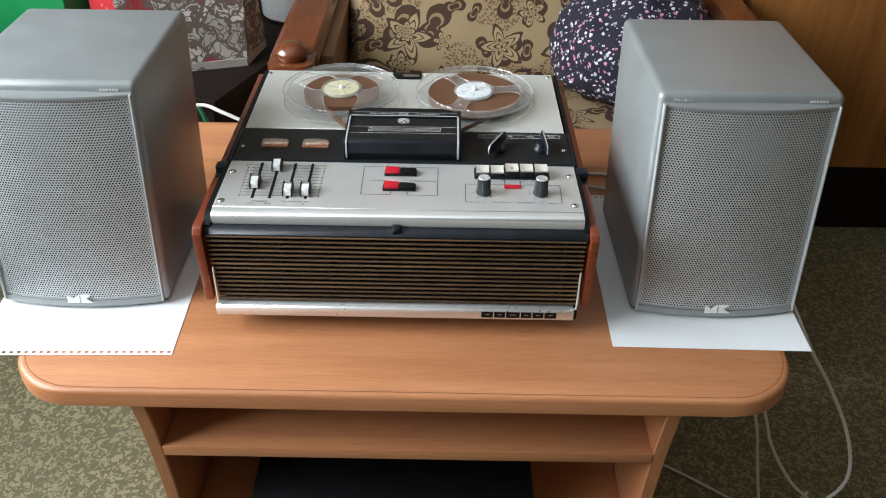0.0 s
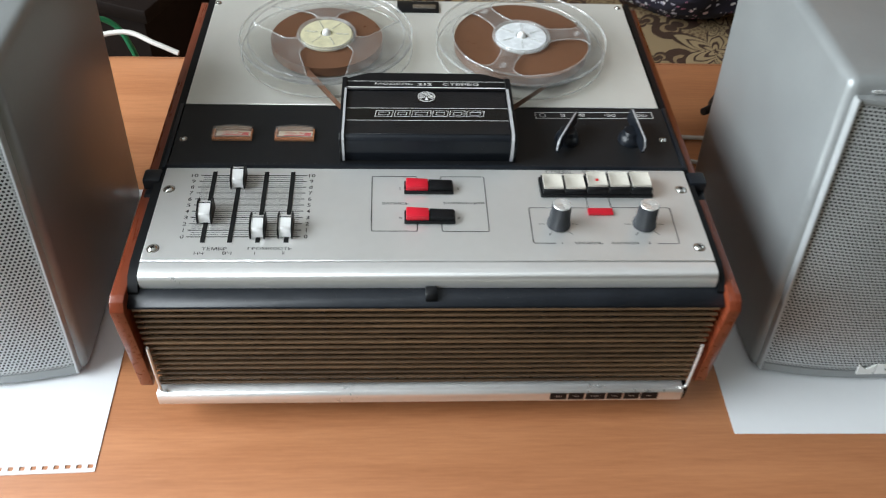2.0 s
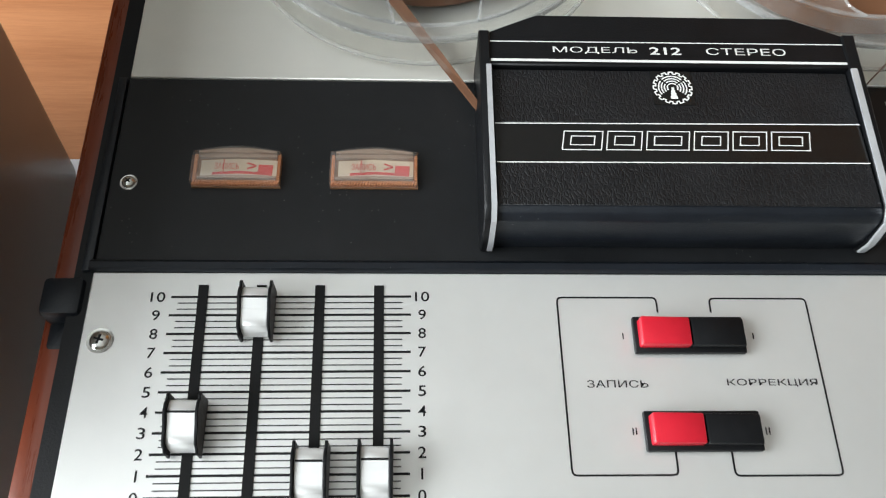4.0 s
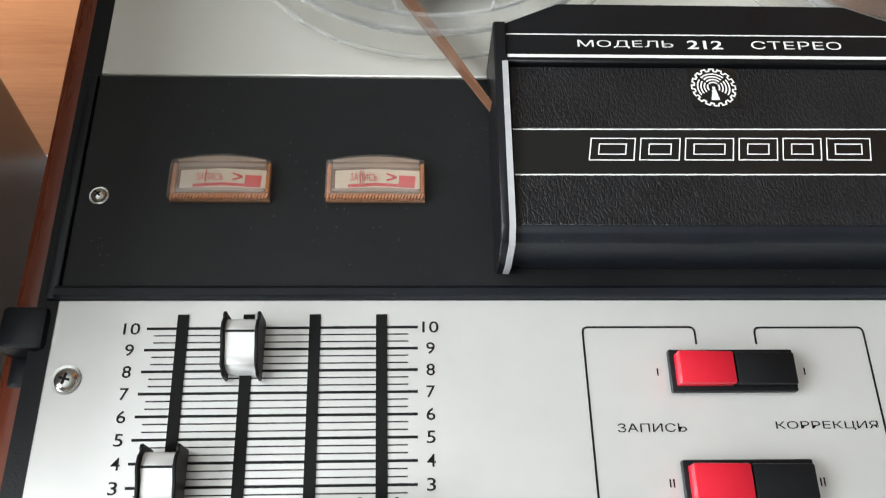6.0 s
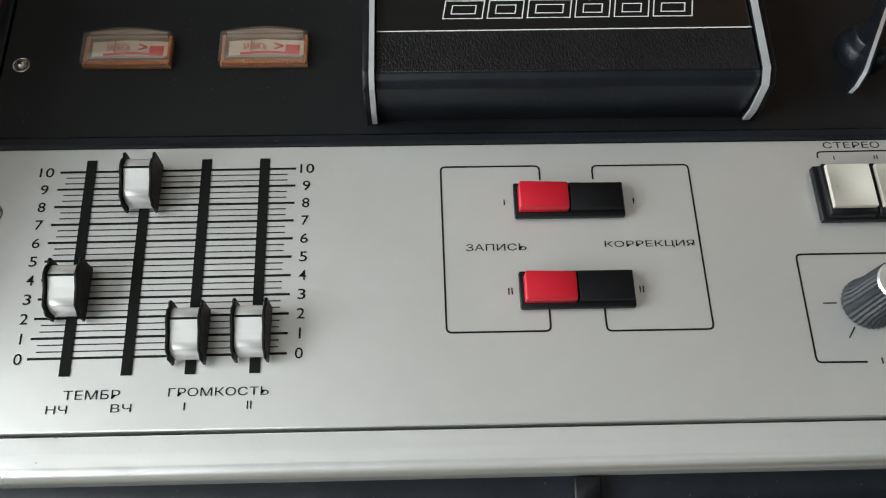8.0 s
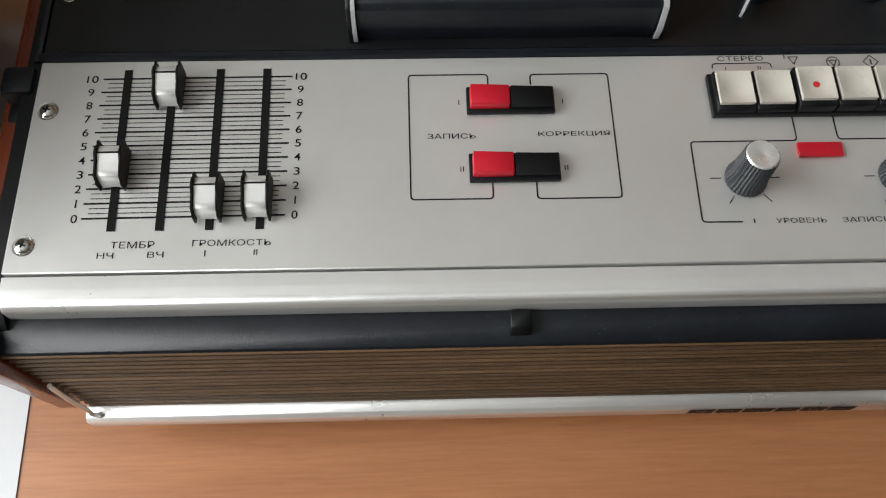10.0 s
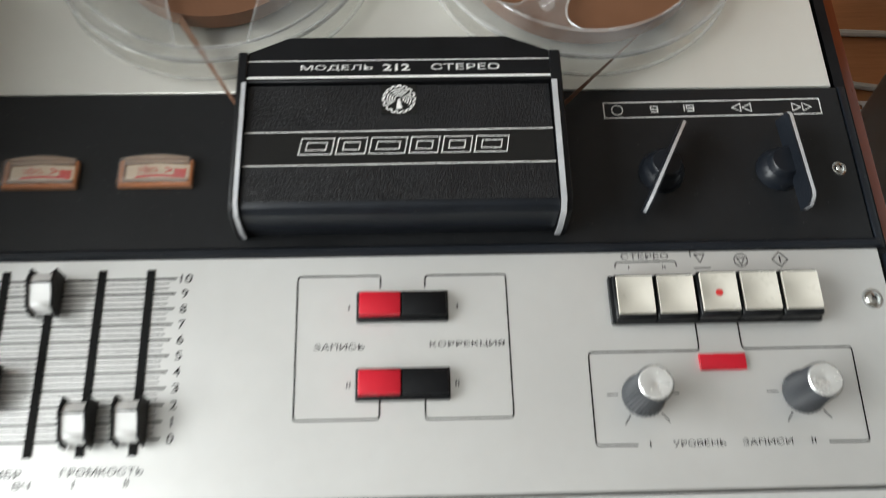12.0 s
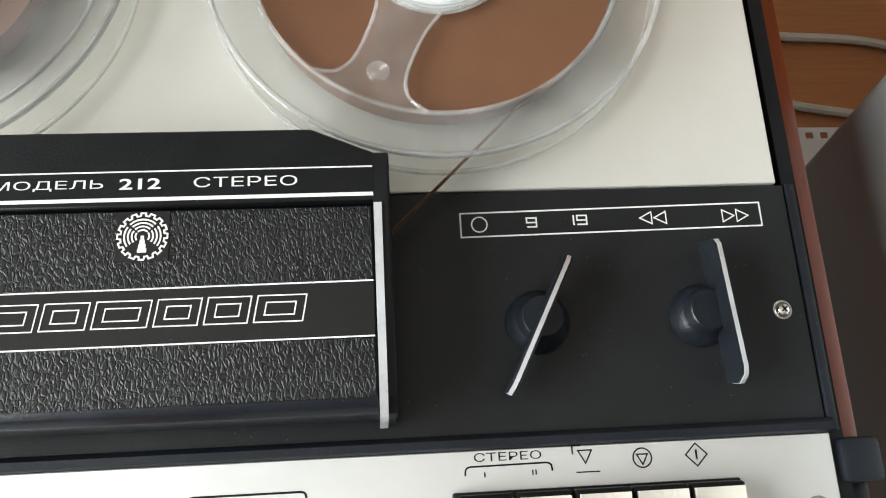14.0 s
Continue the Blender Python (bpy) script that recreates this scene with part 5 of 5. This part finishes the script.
def reel(cx, cy, tape_r, turn, hub_mat, label, wide):
    """A clear reel: three narrow waisted spokes, or three wide webs with tapering openings between them."""
    z0, z1 = 0.6950, 0.7078
    ro = 0.0664 if wide else 0.0592
    r = thing("tape_reel", (cx, cy, D), label, "tape reel", group="reels on the deck")
    part("spindle", lathe([(0, 0.7135), (0.0020, 0.7130), (0.0032, 0.7118), (0.0040, 0.7095), (0.0042, D), (0.0140, D), (0.0140, D + 0.002), (0, D + 0.002)], cx, cy, 20), WHITE, r, "white plastic spindle")
    part("lower_flange", sector(cx, cy, 0.0125, 0.0735, 0, 360, z0, z0 + 0.0013, seg=72), GLASS, r, "clear plastic flange")
    flange = part("upper_flange", sector(cx, cy, ro, 0.0735, 0, 360, z1, z1 + 0.0013, seg=72), GLASS, r, "clear plastic flange with three openings")
    part("rim", lathe([(0.0720, z1 + 0.0013), (0.0726, z1 + 0.0022), (0.0735, z1 + 0.0022), (0.0738, z1 + 0.0010), (0.0735, z1 - 0.0004), (0.0728, z1)], cx, cy, 72), RIMGLASS, flange)
    if wide:
        edge = [(0.0240, 0.0075), (0.0330, 0.0128), (0.0395, 0.0310), (0.0455, 0.0484)]
    else:
        edge = [(0.0230, 0.0105), (0.0300, 0.0086), (0.0380, 0.0080), (0.0460, 0.0082), (0.0510, 0.0096), (0.0545, 0.0125), (0.0562, 0.0185)]
    arc = math.atan2(edge[-1][1], edge[-1][0])
    for k in range(3):
        a = radians(turn + 120 * k)

        def place(u, v):
            return (cx + u * math.cos(a) - v * math.sin(a), cy + u * math.sin(a) + v * math.cos(a))
        rim_arc = [(ro * math.cos(arc * (1 - q / 6)), ro * math.sin(arc * (1 - q / 6))) for q in range(13)]
        outline = [place(u, v) for u, v in edge + rim_arc + [(u, -v) for u, v in reversed(edge)]]
        part("spoke", prism(outline, 'z', z1, z1 + 0.0013), GLASS, flange, smooth=False)
        # whitish tubes added as the highlights along the spoke edges
        for sgn in (-1, 1):
            pts = [(*place(u, sgn * v), z1 + 0.0013) for u, v in edge]
            part("spoke_edge_highlight", tube(pts, 0.0006, 6, 4), RIMGLASS, flange)
        if not wide:
            px, py = place(0.0492, 0.0)
            dimple = bmesh.new()
            for q in (0.0008, 0.0016, 0.0024, 0.0032):
                lathe([(q - 0.0003, z1 + 0.0013), (q, z1 + 0.0016), (q + 0.0003, z1 + 0.0013)], px, py, 24, bm=dimple)
            part("moulding_mark", dimple, RIMGLASS, flange, "small ringed moulding mark")
    part("lower_rim", lathe([(0.0722, z0 + 0.0013), (0.0728, z0 + 0.0019), (0.0736, z0 + 0.0018), (0.0738, z0 + 0.0004), (0.0728, z0)], cx, cy, 72), RIMGLASS, r)
    # whitish ring added as the highlight round the openings
    part("window_edge_highlight", lathe([(ro - 0.0008, z1 + 0.0011), (ro - 0.0003, z1 + 0.0019), (ro + 0.0005, z1 + 0.0019), (ro + 0.0010, z1 + 0.0012)], cx, cy, 72), RIMGLASS, flange)
    part("tape_pack", lathe([(0.0228, z0 + 0.0028), (tape_r, z0 + 0.0028), (tape_r, z1 - 0.0020), (0.0228, z1 - 0.0020)], cx, cy, 72), TAPE, r, "wound brown magnetic tape")
    hub = part("hub", lathe([(0.0052, z1 + 0.0020), (0.0110, z1 + 0.0014), (0.0190, z1 + 0.0018), (0.0215, z1 + 0.0016), (0.0225, z1 + 0.0003), (0.0225, z0 + 0.0015), (0.0052, z0 + 0.0015), (0.0052, z1 + 0.0020)], cx, cy, 48), hub_mat, r, "moulded hub")
    part("hub_ring", lathe([(0.0225, z1 + 0.0006), (0.0232, z1 + 0.0024), (0.0248, z1 + 0.0026), (0.0256, z1 + 0.0010), (0.0250, z1 - 0.0004), (0.0225, z1 - 0.0004)], cx, cy, 48), RIMGLASS, hub)
    for k in range(6):
        a = radians(turn + 60 * k + 20)
        p = [(cx + q * math.cos(a), cy + q * math.sin(a), z1 + 0.0020) for q in (0.008, 0.013, 0.019)]
        part("hub_rib", tube(p, 0.0007, 6, 2), RIMGLASS, hub)
    return r


reel(-0.0815, 0.2800, 0.0475, 93, HUBY, "clear plastic tape reel with a little brown tape and yellowish hub", True)
reel(0.0860, 0.2800, 0.0580, 246.5, HUBW, "clear plastic tape reel nearly full of brown tape", False)


def strand(p, q, label):
    a, b = Vector(p), Vector(q)
    d = (b - a).normalized()
    nrm = Vector((-d.y, d.x, 0)) * 0.00008
    own = bmesh.new()
    tw = Vector((-d.y, d.x, 0)) * 0.0012
    vs = [own.verts.new(v) for v in (a - nrm + Vector((0, 0, 0.0030)) + tw, b - nrm + Vector((0, 0, 0.003)), b - nrm - Vector((0, 0, 0.003)), a - nrm - Vector((0, 0, 0.003)) - tw,
                                     a + nrm + Vector((0, 0, 0.0030)) + tw, b + nrm + Vector((0, 0, 0.003)), b + nrm - Vector((0, 0, 0.003)), a + nrm - Vector((0, 0, 0.003)) - tw)]
    for f in ((0, 1, 2, 3), (7, 6, 5, 4), (0, 4, 5, 1), (1, 5, 6, 2), (2, 6, 7, 3), (3, 7, 4, 0)):
        own.faces.new([vs[i] for i in f])
    bmesh.ops.recalc_face_normals(own, faces=own.faces)
    solid("tape_strand", own, TAPE, label, "tape", group="strands of tape", smooth=False)


strand((-0.0995, 0.2420, 0.7015), (-0.0630, 0.1830, 0.7010), "taut brown magnetic tape running from reel to head cover")
strand((0.1290, 0.2455, 0.7015), (0.0690, 0.1865, 0.7010), "taut brown magnetic tape running from reel to head cover")


# ---- loudspeakers ----
def loudspeaker():
    """Built round its front bottom centre, leaning back a little."""
    W, Hh, Dp, lean = 0.0950, 0.2550, 0.211, 0.148
    s = thing("loudspeaker", (0, 0, 0), "silver-grey bookshelf loudspeaker with perforated metal grille", "loudspeaker", group="pair of loudspeakers")

    def skew(bm):
        for v in bm.verts:
            v.co.y += lean * v.co.z
        return bm
    bm = box(-W, W, 0.006, Dp, 0.001, Hh, 0.0075, 4)
    part("cabinet", skew(bm), SPKGREY, s)
    bow = 0.011

    def fy(x):
        return 0.004 - bow * (1 - (x / 0.0895) ** 2)
    # perforated sheet: a hexagon with a hexagonal hole per cell
    p = 0.0031
    x_lim, z0, z1 = 0.0880, 0.012, 0.2425
    verts, faces = [], []
    rows = int((z1 - z0) / (p * 0.866))
    cols = int(2 * x_lim / p)
    for j in range(rows):
        zc = z0 + (j + 0.5) * p * 0.866
        for i in range(cols):
            xc = -x_lim + (i + 0.5 + 0.5 * (j % 2)) * p
            if xc > x_lim:
                continue
            base = len(verts)
            for rad in (p * 0.578, p * 0.322):
                for k in range(6):
                    a = math.pi / 6 + math.pi / 3 * k
                    x, z = xc + rad * math.cos(a), zc + rad * math.sin(a)
                    verts.append((x, fy(x) + lean * z, z))
            for k in range(6):
                q = (k + 1) % 6
                faces.append((base + k, base + q, base + 6 + q, base + 6 + k))
    me = bpy.data.meshes.new("grille")
    me.from_pydata(verts, [], faces)
    me.materials.append(SPKMESH)
    g = new("grille", me)
    g.parent = s
    ORIGIN[g.name] = Vector((0, 0, 0))
    tagged(g, "silver perforated metal grille")

    def curved_bar(za, zb, out, x_half, n=20):
        own = bmesh.new()
        cols_ = []
        for i in range(n + 1):
            x = -x_half + 2 * x_half * i / n
            f = fy(x)
            cols_.append([own.verts.new((x, yy + lean * zz, zz)) for yy, zz in ((0.0075, za), (f - out, za + 0.001), (f - out - 0.0006, (za + zb) / 2), (f - out, zb - 0.001), (0.0075, zb))])
        for a, b in zip(cols_, cols_[1:]):
            for k in range(5):
                own.faces.new((a[k], b[k], b[(k + 1) % 5], a[(k + 1) % 5]))
        own.faces.new(cols_[0])
        own.faces.new(cols_[-1][::-1])
        bmesh.ops.recalc_face_normals(own, faces=own.faces)
        return own
    part("top_bar", curved_bar(0.2396, 0.2452, 0.0008, 0.0892), SPKGREY, s, "curved grey grille bar")
    part("bottom_bar", curved_bar(0.0030, 0.0122, 0.0010, 0.0892), SPKGREY, s, "curved grey grille bar")
    # dark baffle behind the sheet
    own = bmesh.new()
    n = 20
    lo = [own.verts.new((-0.0860 + 0.172 * i / n, fy(-0.0860 + 0.172 * i / n) + 0.0035 + lean * z0, z0)) for i in range(n + 1)]
    hi = [own.verts.new((v.co.x, fy(v.co.x) + 0.0035 + lean * z1, z1)) for v in lo]
    for i in range(n):
        own.faces.new((lo[i], lo[i + 1], hi[i + 1], hi[i]))
    part("baffle", own, SPKDARK, s)
    for x in (-0.0898, 0.0878):
        part("grille_side", skew(box(x, x + 0.002, 0.0000, 0.0075, 0.006, 0.2440, 0.0005)), SPKMESH, s)
    for x in (-0.078, 0.059):
        own = bmesh.new()
        for k in range(6):
            sector(x + k * 0.0033, 0.0, 0.0005, 0.0015, 0, 360, 0.0, 0.0008, bm=own, seg=8)
        for v in own.verts:
            v.co = Vector((v.co.x, 0.0056 - v.co.z + lean * 0.2472, 0.2472 + v.co.y))
        part("perforated_tab", own, TRIM, s)
    # plain light badge
    own = bmesh.new()
    for pts in ([(-0.0140, 0), (-0.0140, 0.0100), (-0.0070, 0.0050), (-0.0005, 0.0100), (-0.0005, 0)], [(0.0008, 0), (0.0008, 0.0100), (0.0128, 0.0100), (0.0070, 0.0052), (0.0145, 0)]):
        prism([(x, z + 0.0095) for x, z in pts], 'y', fy(0) - 0.0022, fy(0) - 0.0008, bm=own)
    part("badge", skew(own), WHITE, s, "plain white badge", smooth=False)
    return s


SP1 = loudspeaker()
SP2 = copy_thing(SP1, pose(0.3598, 0.0365, T + 0.0009, 0, 0, 0.8))
SP1.matrix_basis = pose(-0.3560, 0.0350, T + 0.0009, 0, 0, 0.6)


# ---- cables ----
def cable(points, r, label, material=CABLE, group="white cables"):
    solid("cable", tube(points, r), material, label, "cable", group=group)


cable([(0.190, 0.395, T + 0.003), (0.240, 0.348, T + 0.003), (0.280, 0.340, T + 0.003), (0.345, 0.333, T + 0.003), (0.40, 0.30, T + 0.003), (0.430, 0.26, T - 0.005), (0.455, 0.20, 0.45), (0.495, 0.12, 0.287), (0.516, 0.12, 0.205), (0.55, 0.12, 0.08), (0.59, 0.15, 0.003), (0.68, 0.22, 0.003)], 0.0024, "white cable hanging from the table to the floor")
cable([(0.205, 0.392, T + 0.003), (0.240, 0.318, T + 0.003), (0.280, 0.300, T + 0.003), (0.345, 0.287, T + 0.003), (0.41, 0.26, T + 0.003), (0.436, 0.22, T - 0.010), (0.465, 0.15, 0.42), (0.496, 0.10, 0.316), (0.519, 0.10, 0.256), (0.566, 0.10, 0.179), (0.613, 0.10, 0.132), (0.647, 0.10, 0.104), (0.70, 0.12, 0.05), (0.76, 0.15, 0.003), (0.85, 0.2, 0.003)], 0.0024, "white cable hanging in a long slant to the floor")
cable([(0.440, 0.275, T + 0.003), (0.4545, 0.20, T + 0.004), (0.4560, 0.10, T + 0.006), (0.463, 0.045, 0.540), (0.484, 0.03, 0.502), (0.519, 0.03, 0.449), (0.560, 0.03, 0.377), (0.587, 0.03, 0.309), (0.591, 0.03, 0.261), (0.578, 0.045, 0.20), (0.575, 0.10, 0.10), (0.572, 0.17, 0.006), (0.564, 0.187, 0.003), (0.507, 0.23, 0.003), (0.455, 0.266, 0.003), (0.38, 0.31, 0.003)], 0.0024, "white cable drooping in a wide loop past the table edge")
plug = thing("cable_plug", (0.368, 0.405, T), "black moulded plug lying on the table", "plug")
own = lathe([(0, 0.0), (0.010, 0.0), (0.013, 0.004), (0.013, 0.026), (0.010, 0.032), (0.005, 0.036), (0.004, 0.050), (0, 0.050)], 0, 0, 20)
bmesh.ops.transform(own, matrix=Matrix.Translation((0.351, 0.395, T + 0.0135)) @ pose(0, 0, 0, 90, 0, -60), verts=own.verts)
part("plug_body", own, BLACK, plug)
part("plug_lead", tube([(0.393, 0.419, T + 0.0132), (0.405, 0.428, T + 0.008), (0.420, 0.425, T + 0.003), (0.43, 0.40, T + 0.003)], 0.0024), BLACK, plug)
cable([(-0.272, 0.486, T + 0.003), (-0.300, 0.493, T + 0.012), (-0.335, 0.505, T + 0.018), (-0.385, 0.495, T + 0.010), (-0.43, 0.45, T + 0.003)], 0.0030, "white cable arching at the back of the table")
cable([(-0.30, 0.54, 0.004), (-0.31, 0.54, 0.30), (-0.34, 0.545, 0.50), (-0.37, 0.545, 0.56), (-0.43, 0.50, 0.57), (-0.45, 0.45, 0.553)], 0.0035, "green cable behind the table", GREENCABLE, "")


# ---- armchair ----
chair = thing("armchair", (0.22, 1.0, 0), "floral upholstered armchair with lacquered wooden arms", "armchair")


def cushion(x0, x1, y0, y1, z0, z1, r, puff):
    own = bmesh.new()
    n, k = 28, 28
    top, bot = [], []
    for i in range(n + 1):
        ra, rb = [], []
        for j in range(k + 1):
            u, v = i / n, j / k
            x, y = x0 + (x1 - x0) * u, y0 + (y1 - y0) * v
            ex = min(u, 1 - u) * (x1 - x0) / r
            ey = min(v, 1 - v) * (y1 - y0) / r
            e = min(1, min(ex, ey))
            h = z1 - (1 - math.sqrt(max(0, 1 - (1 - e) ** 2))) * (z1 - z0) * 0.5 + puff * math.sin(math.pi * u) * math.sin(math.pi * v) + 0.003 * noise.noise((x * 9, y * 9, 0))
            ra.append(own.verts.new((x, y, h)))
            rb.append(own.verts.new((x, y, z0)))
        top.append(ra)
        bot.append(rb)
    for i in range(n):
        for j in range(k):
            own.faces.new((top[i][j], top[i + 1][j], top[i + 1][j + 1], top[i][j + 1]))
            own.faces.new((bot[i][j], bot[i][j + 1], bot[i + 1][j + 1], bot[i + 1][j]))
    for i in range(n):
        own.faces.new((bot[i][0], bot[i + 1][0], top[i + 1][0], top[i][0]))
        own.faces.new((bot[i + 1][k], bot[i][k], top[i][k], top[i + 1][k]))
    for j in range(k):
        own.faces.new((bot[0][j + 1], bot[0][j], top[0][j], top[0][j + 1]))
        own.faces.new((bot[n][j], bot[n][j + 1], top[n][j + 1], top[n][j]))
    bmesh.ops.recalc_face_normals(own, faces=own.faces)
    return own


part("seat_cushion", cushion(-0.148, 0.545, 0.515, 0.94, 0.28, 0.452, 0.05, 0.006), FABRIC, chair, "seat cushion in beige floral upholstery")
part("seat_frame", box(-0.15, 0.545, 0.54, 1.30, 0.10, 0.279, 0.006), DARK_WOOD, chair)
own = cushion(-0.148, 0.545, 0.0, 0.55, 0.0, 0.14, 0.05, 0.01)
bmesh.ops.transform(own, matrix=pose(0, 0.925, 0.375, 52, 0, 0), verts=own.verts)
part("backrest", own, FABRIC_BACK, chair, "backrest in beige floral upholstery")
for sx, cx in ((1, -0.205), (-1, 0.602)):
    part("arm_rest", prism([(cx - 0.042, 0.572), (cx + 0.038, 0.572), (cx + 0.040, 0.590), (cx + 0.030, 0.602), (cx - 0.030, 0.605), (cx - 0.044, 0.592)], 'y', 0.640, 1.46, 0.003, 2), ARM, chair, "glossy brown wooden arm rest")
    part("arm_panel", box(cx - 0.028, cx + 0.0565 if sx > 0 else cx + 0.028, 0.70, 1.44, 0.12, 0.571, 0.004) if sx > 0 else box(cx - 0.0545, cx + 0.028, 0.70, 1.44, 0.12, 0.571, 0.004), ARM_SIDE, chair, "veneered arm panel")
    part("front_post", prism(rounded(cx - 0.040, cx + 0.036, 0.585, 0.660, 0.018), 'z', 0.0, 0.600, 0.004, 2), ARM, chair)
    part("post_cap", lathe([(0, 0.627), (0.010, 0.6265), (0.021, 0.622), (0.028, 0.614), (0.029, 0.608), (0.025, 0.6005), (0, 0.6005)], cx - 0.002, 0.622, 28), ARM, chair, "turned round wooden cap")

# cloth bundle on the seat
own = bmesh.new()
bmesh.ops.create_icosphere(own, subdivisions=5, radius=1.0)
for v in own.verts:
    c = v.co.copy()
    f = 1 + 0.10 * noise.noise(c * 2.2) + 0.035 * noise.noise(c * 7.0) + 0.012 * noise.noise(c * 17.0)
    v.co = Vector((c.x * 0.160 * f, c.y * 0.150 * f, c.z * (0.160 if c.z > 0 else 0.075) * f))
    if v.co.z < -0.062:
        v.co.z = -0.062
bmesh.ops.translate(own, vec=(0.415, 0.840, 0.517), verts=own.verts)
bundle = thing("cloth_bag", (0.413, 0.84, 0.455), "navy cloth bag with small white and pink print", "bag")
part("bag_cloth", own, NAVY, bundle)
own = lathe([(0, 0.004), (0.020, 0.0035), (0.026, 0.001), (0.026, -0.003), (0, -0.003)], 0, 0, 28)
bmesh.ops.transform(own, matrix=Matrix.Translation((0.415, 0.737, 0.624)) @ pose(0, 0, 0, 40, 6, 0), verts=own.verts)
part("badge", own, spotted("badge_face", (0.42, 0.48, 0.50), [(0.65, 0.70, 0.70), (0.30, 0.36, 0.36), (0.55, 0.60, 0.60)], 160, 0.4, 0.02, 0.2), bundle, "round pale button badge")

# ---- wardrobe ----
ward = thing("wardrobe", (1.24, 1.3, 0), "tall honey-coloured veneered wardrobe", "wardrobe")
part("carcass", box(0.676, 1.80, 1.022, 1.60, 0.185, 2.2, 0.002), WARDROBE, ward)
# black-brown box put in for the shade of the recess under the wardrobe
part("recess_shade", box(0.70, 1.78, 1.030, 1.58, 0.0, 0.1845), DARK_WOOD, ward)
part("door", box(0.678, 1.236, 1.000, 1.020, 0.188, 2.19, 0.002), WARDROBE, ward)
part("door", box(1.240, 1.798, 1.000, 1.020, 0.188, 2.19, 0.002), WARDROBE, ward)

# ---- dark cabinet and the things on it ----
cab = thing("dark_cabinet", (-0.85, 1.2, 0), "low black-brown wooden cabinet", "cabinet")
rot = pose(-0.46, 0.76, 0, 0, 0, -21)


def turned(bm):
    bmesh.ops.transform(bm, matrix=rot, verts=bm.verts)
    return bm


part("cabinet_top", turned(box(-1.05, 0.085, 0.0, 0.95, 0.440, 0.462, 0.003)), DARK_WOOD, cab)
part("body", turned(box(-1.02, 0.055, 0.03, 0.93, 0.0, 0.439, 0.002)), DARK_WOOD, cab)
own = bmesh.new()
lo = [(-0.120, 0.030), (0.052, 0.165), (0.035, 0.265), (-0.120, 0.145)]
hi = [(-0.150, 0.045), (0.047, 0.195), (0.035, 0.245), (-0.150, 0.115)]
rings = []
for k in range(7):
    u = k / 6
    ring = []
    for (ax, ay), (bx, by), (cx, cy), (dx, dy) in zip(lo, lo[1:] + lo[:1], hi, hi[1:] + hi[:1]):
        for q in range(5):
            w = q / 5
            x = (ax + (bx - ax) * w) * (1 - u) + (cx + (dx - cx) * w) * u
            y = (ay + (by - ay) * w) * (1 - u) + (cy + (dy - cy) * w) * u
            ring.append(own.verts.new((x + 0.006 * noise.noise((x * 20, u * 6, 1)), y + 0.010 * noise.noise((x * 14, u * 5, 4)), 0.4625 + 0.24 * u)))
    rings.append(ring)
for a, b in zip(rings, rings[1:]):
    for i in range(len(a)):
        own.faces.new((a[i], a[(i + 1) % len(a)], b[(i + 1) % len(a)], b[i]))
own.faces.new(rings[0][::-1])
bmesh.ops.recalc_face_normals(own, faces=own.faces)
gift = thing("gift_bag", (-0.5, 0.85, 0.4625), "cream paper gift bag printed with red and grey shapes", "paper bag")
part("bag_body", turned(own), BAGPRINT, gift)
own = bmesh.new()
ring = [(-0.1215, 0.0285), (0.0535, 0.1640), (0.0360, 0.2668), (-0.1215, 0.1465)]
part("folded_base", turned(prism(ring, 'z', 0.4622, 0.4780)), mat("plain_bag_base", (0.30, 0.27, 0.24), 0.6, vary=0.1, scale=40), gift, "plain folded bottom edge", smooth=False)
solid("red_box", turned(box(-0.232, -0.165, 0.07, 0.20, 0.4625, 0.68, 0.003)), REDBOX, "red dotted cardboard box", "box")
gb = thing("green_box", (-0.95, 1.1, 0.4625), "green cardboard box with white bars", "box")
part("carton", turned(box(-0.52, -0.255, 0.03, 0.25, 0.4625, 0.672, 0.003)), GREENBOX, gb)
for x0, x1, z in ((-0.375, -0.335, 0.612), (-0.392, -0.340, 0.645), (-0.325, -0.290, 0.632), (-0.45, -0.41, 0.63)):
    part("printed_bar", turned(box(x0, x1, 0.0282, 0.0296, z, z + 0.026)), WHITE, gb)
solid("enamel_pot", turned(lathe([(0, 0.4625), (0.070, 0.4625), (0.078, 0.470), (0.080, 0.60), (0.083, 0.605), (0.078, 0.605), (0.075, 0.60), (0.073, 0.48), (0, 0.475)], 0.000, 0.46, 40)), CERAMIC, "white enamelled round pot", "pot")
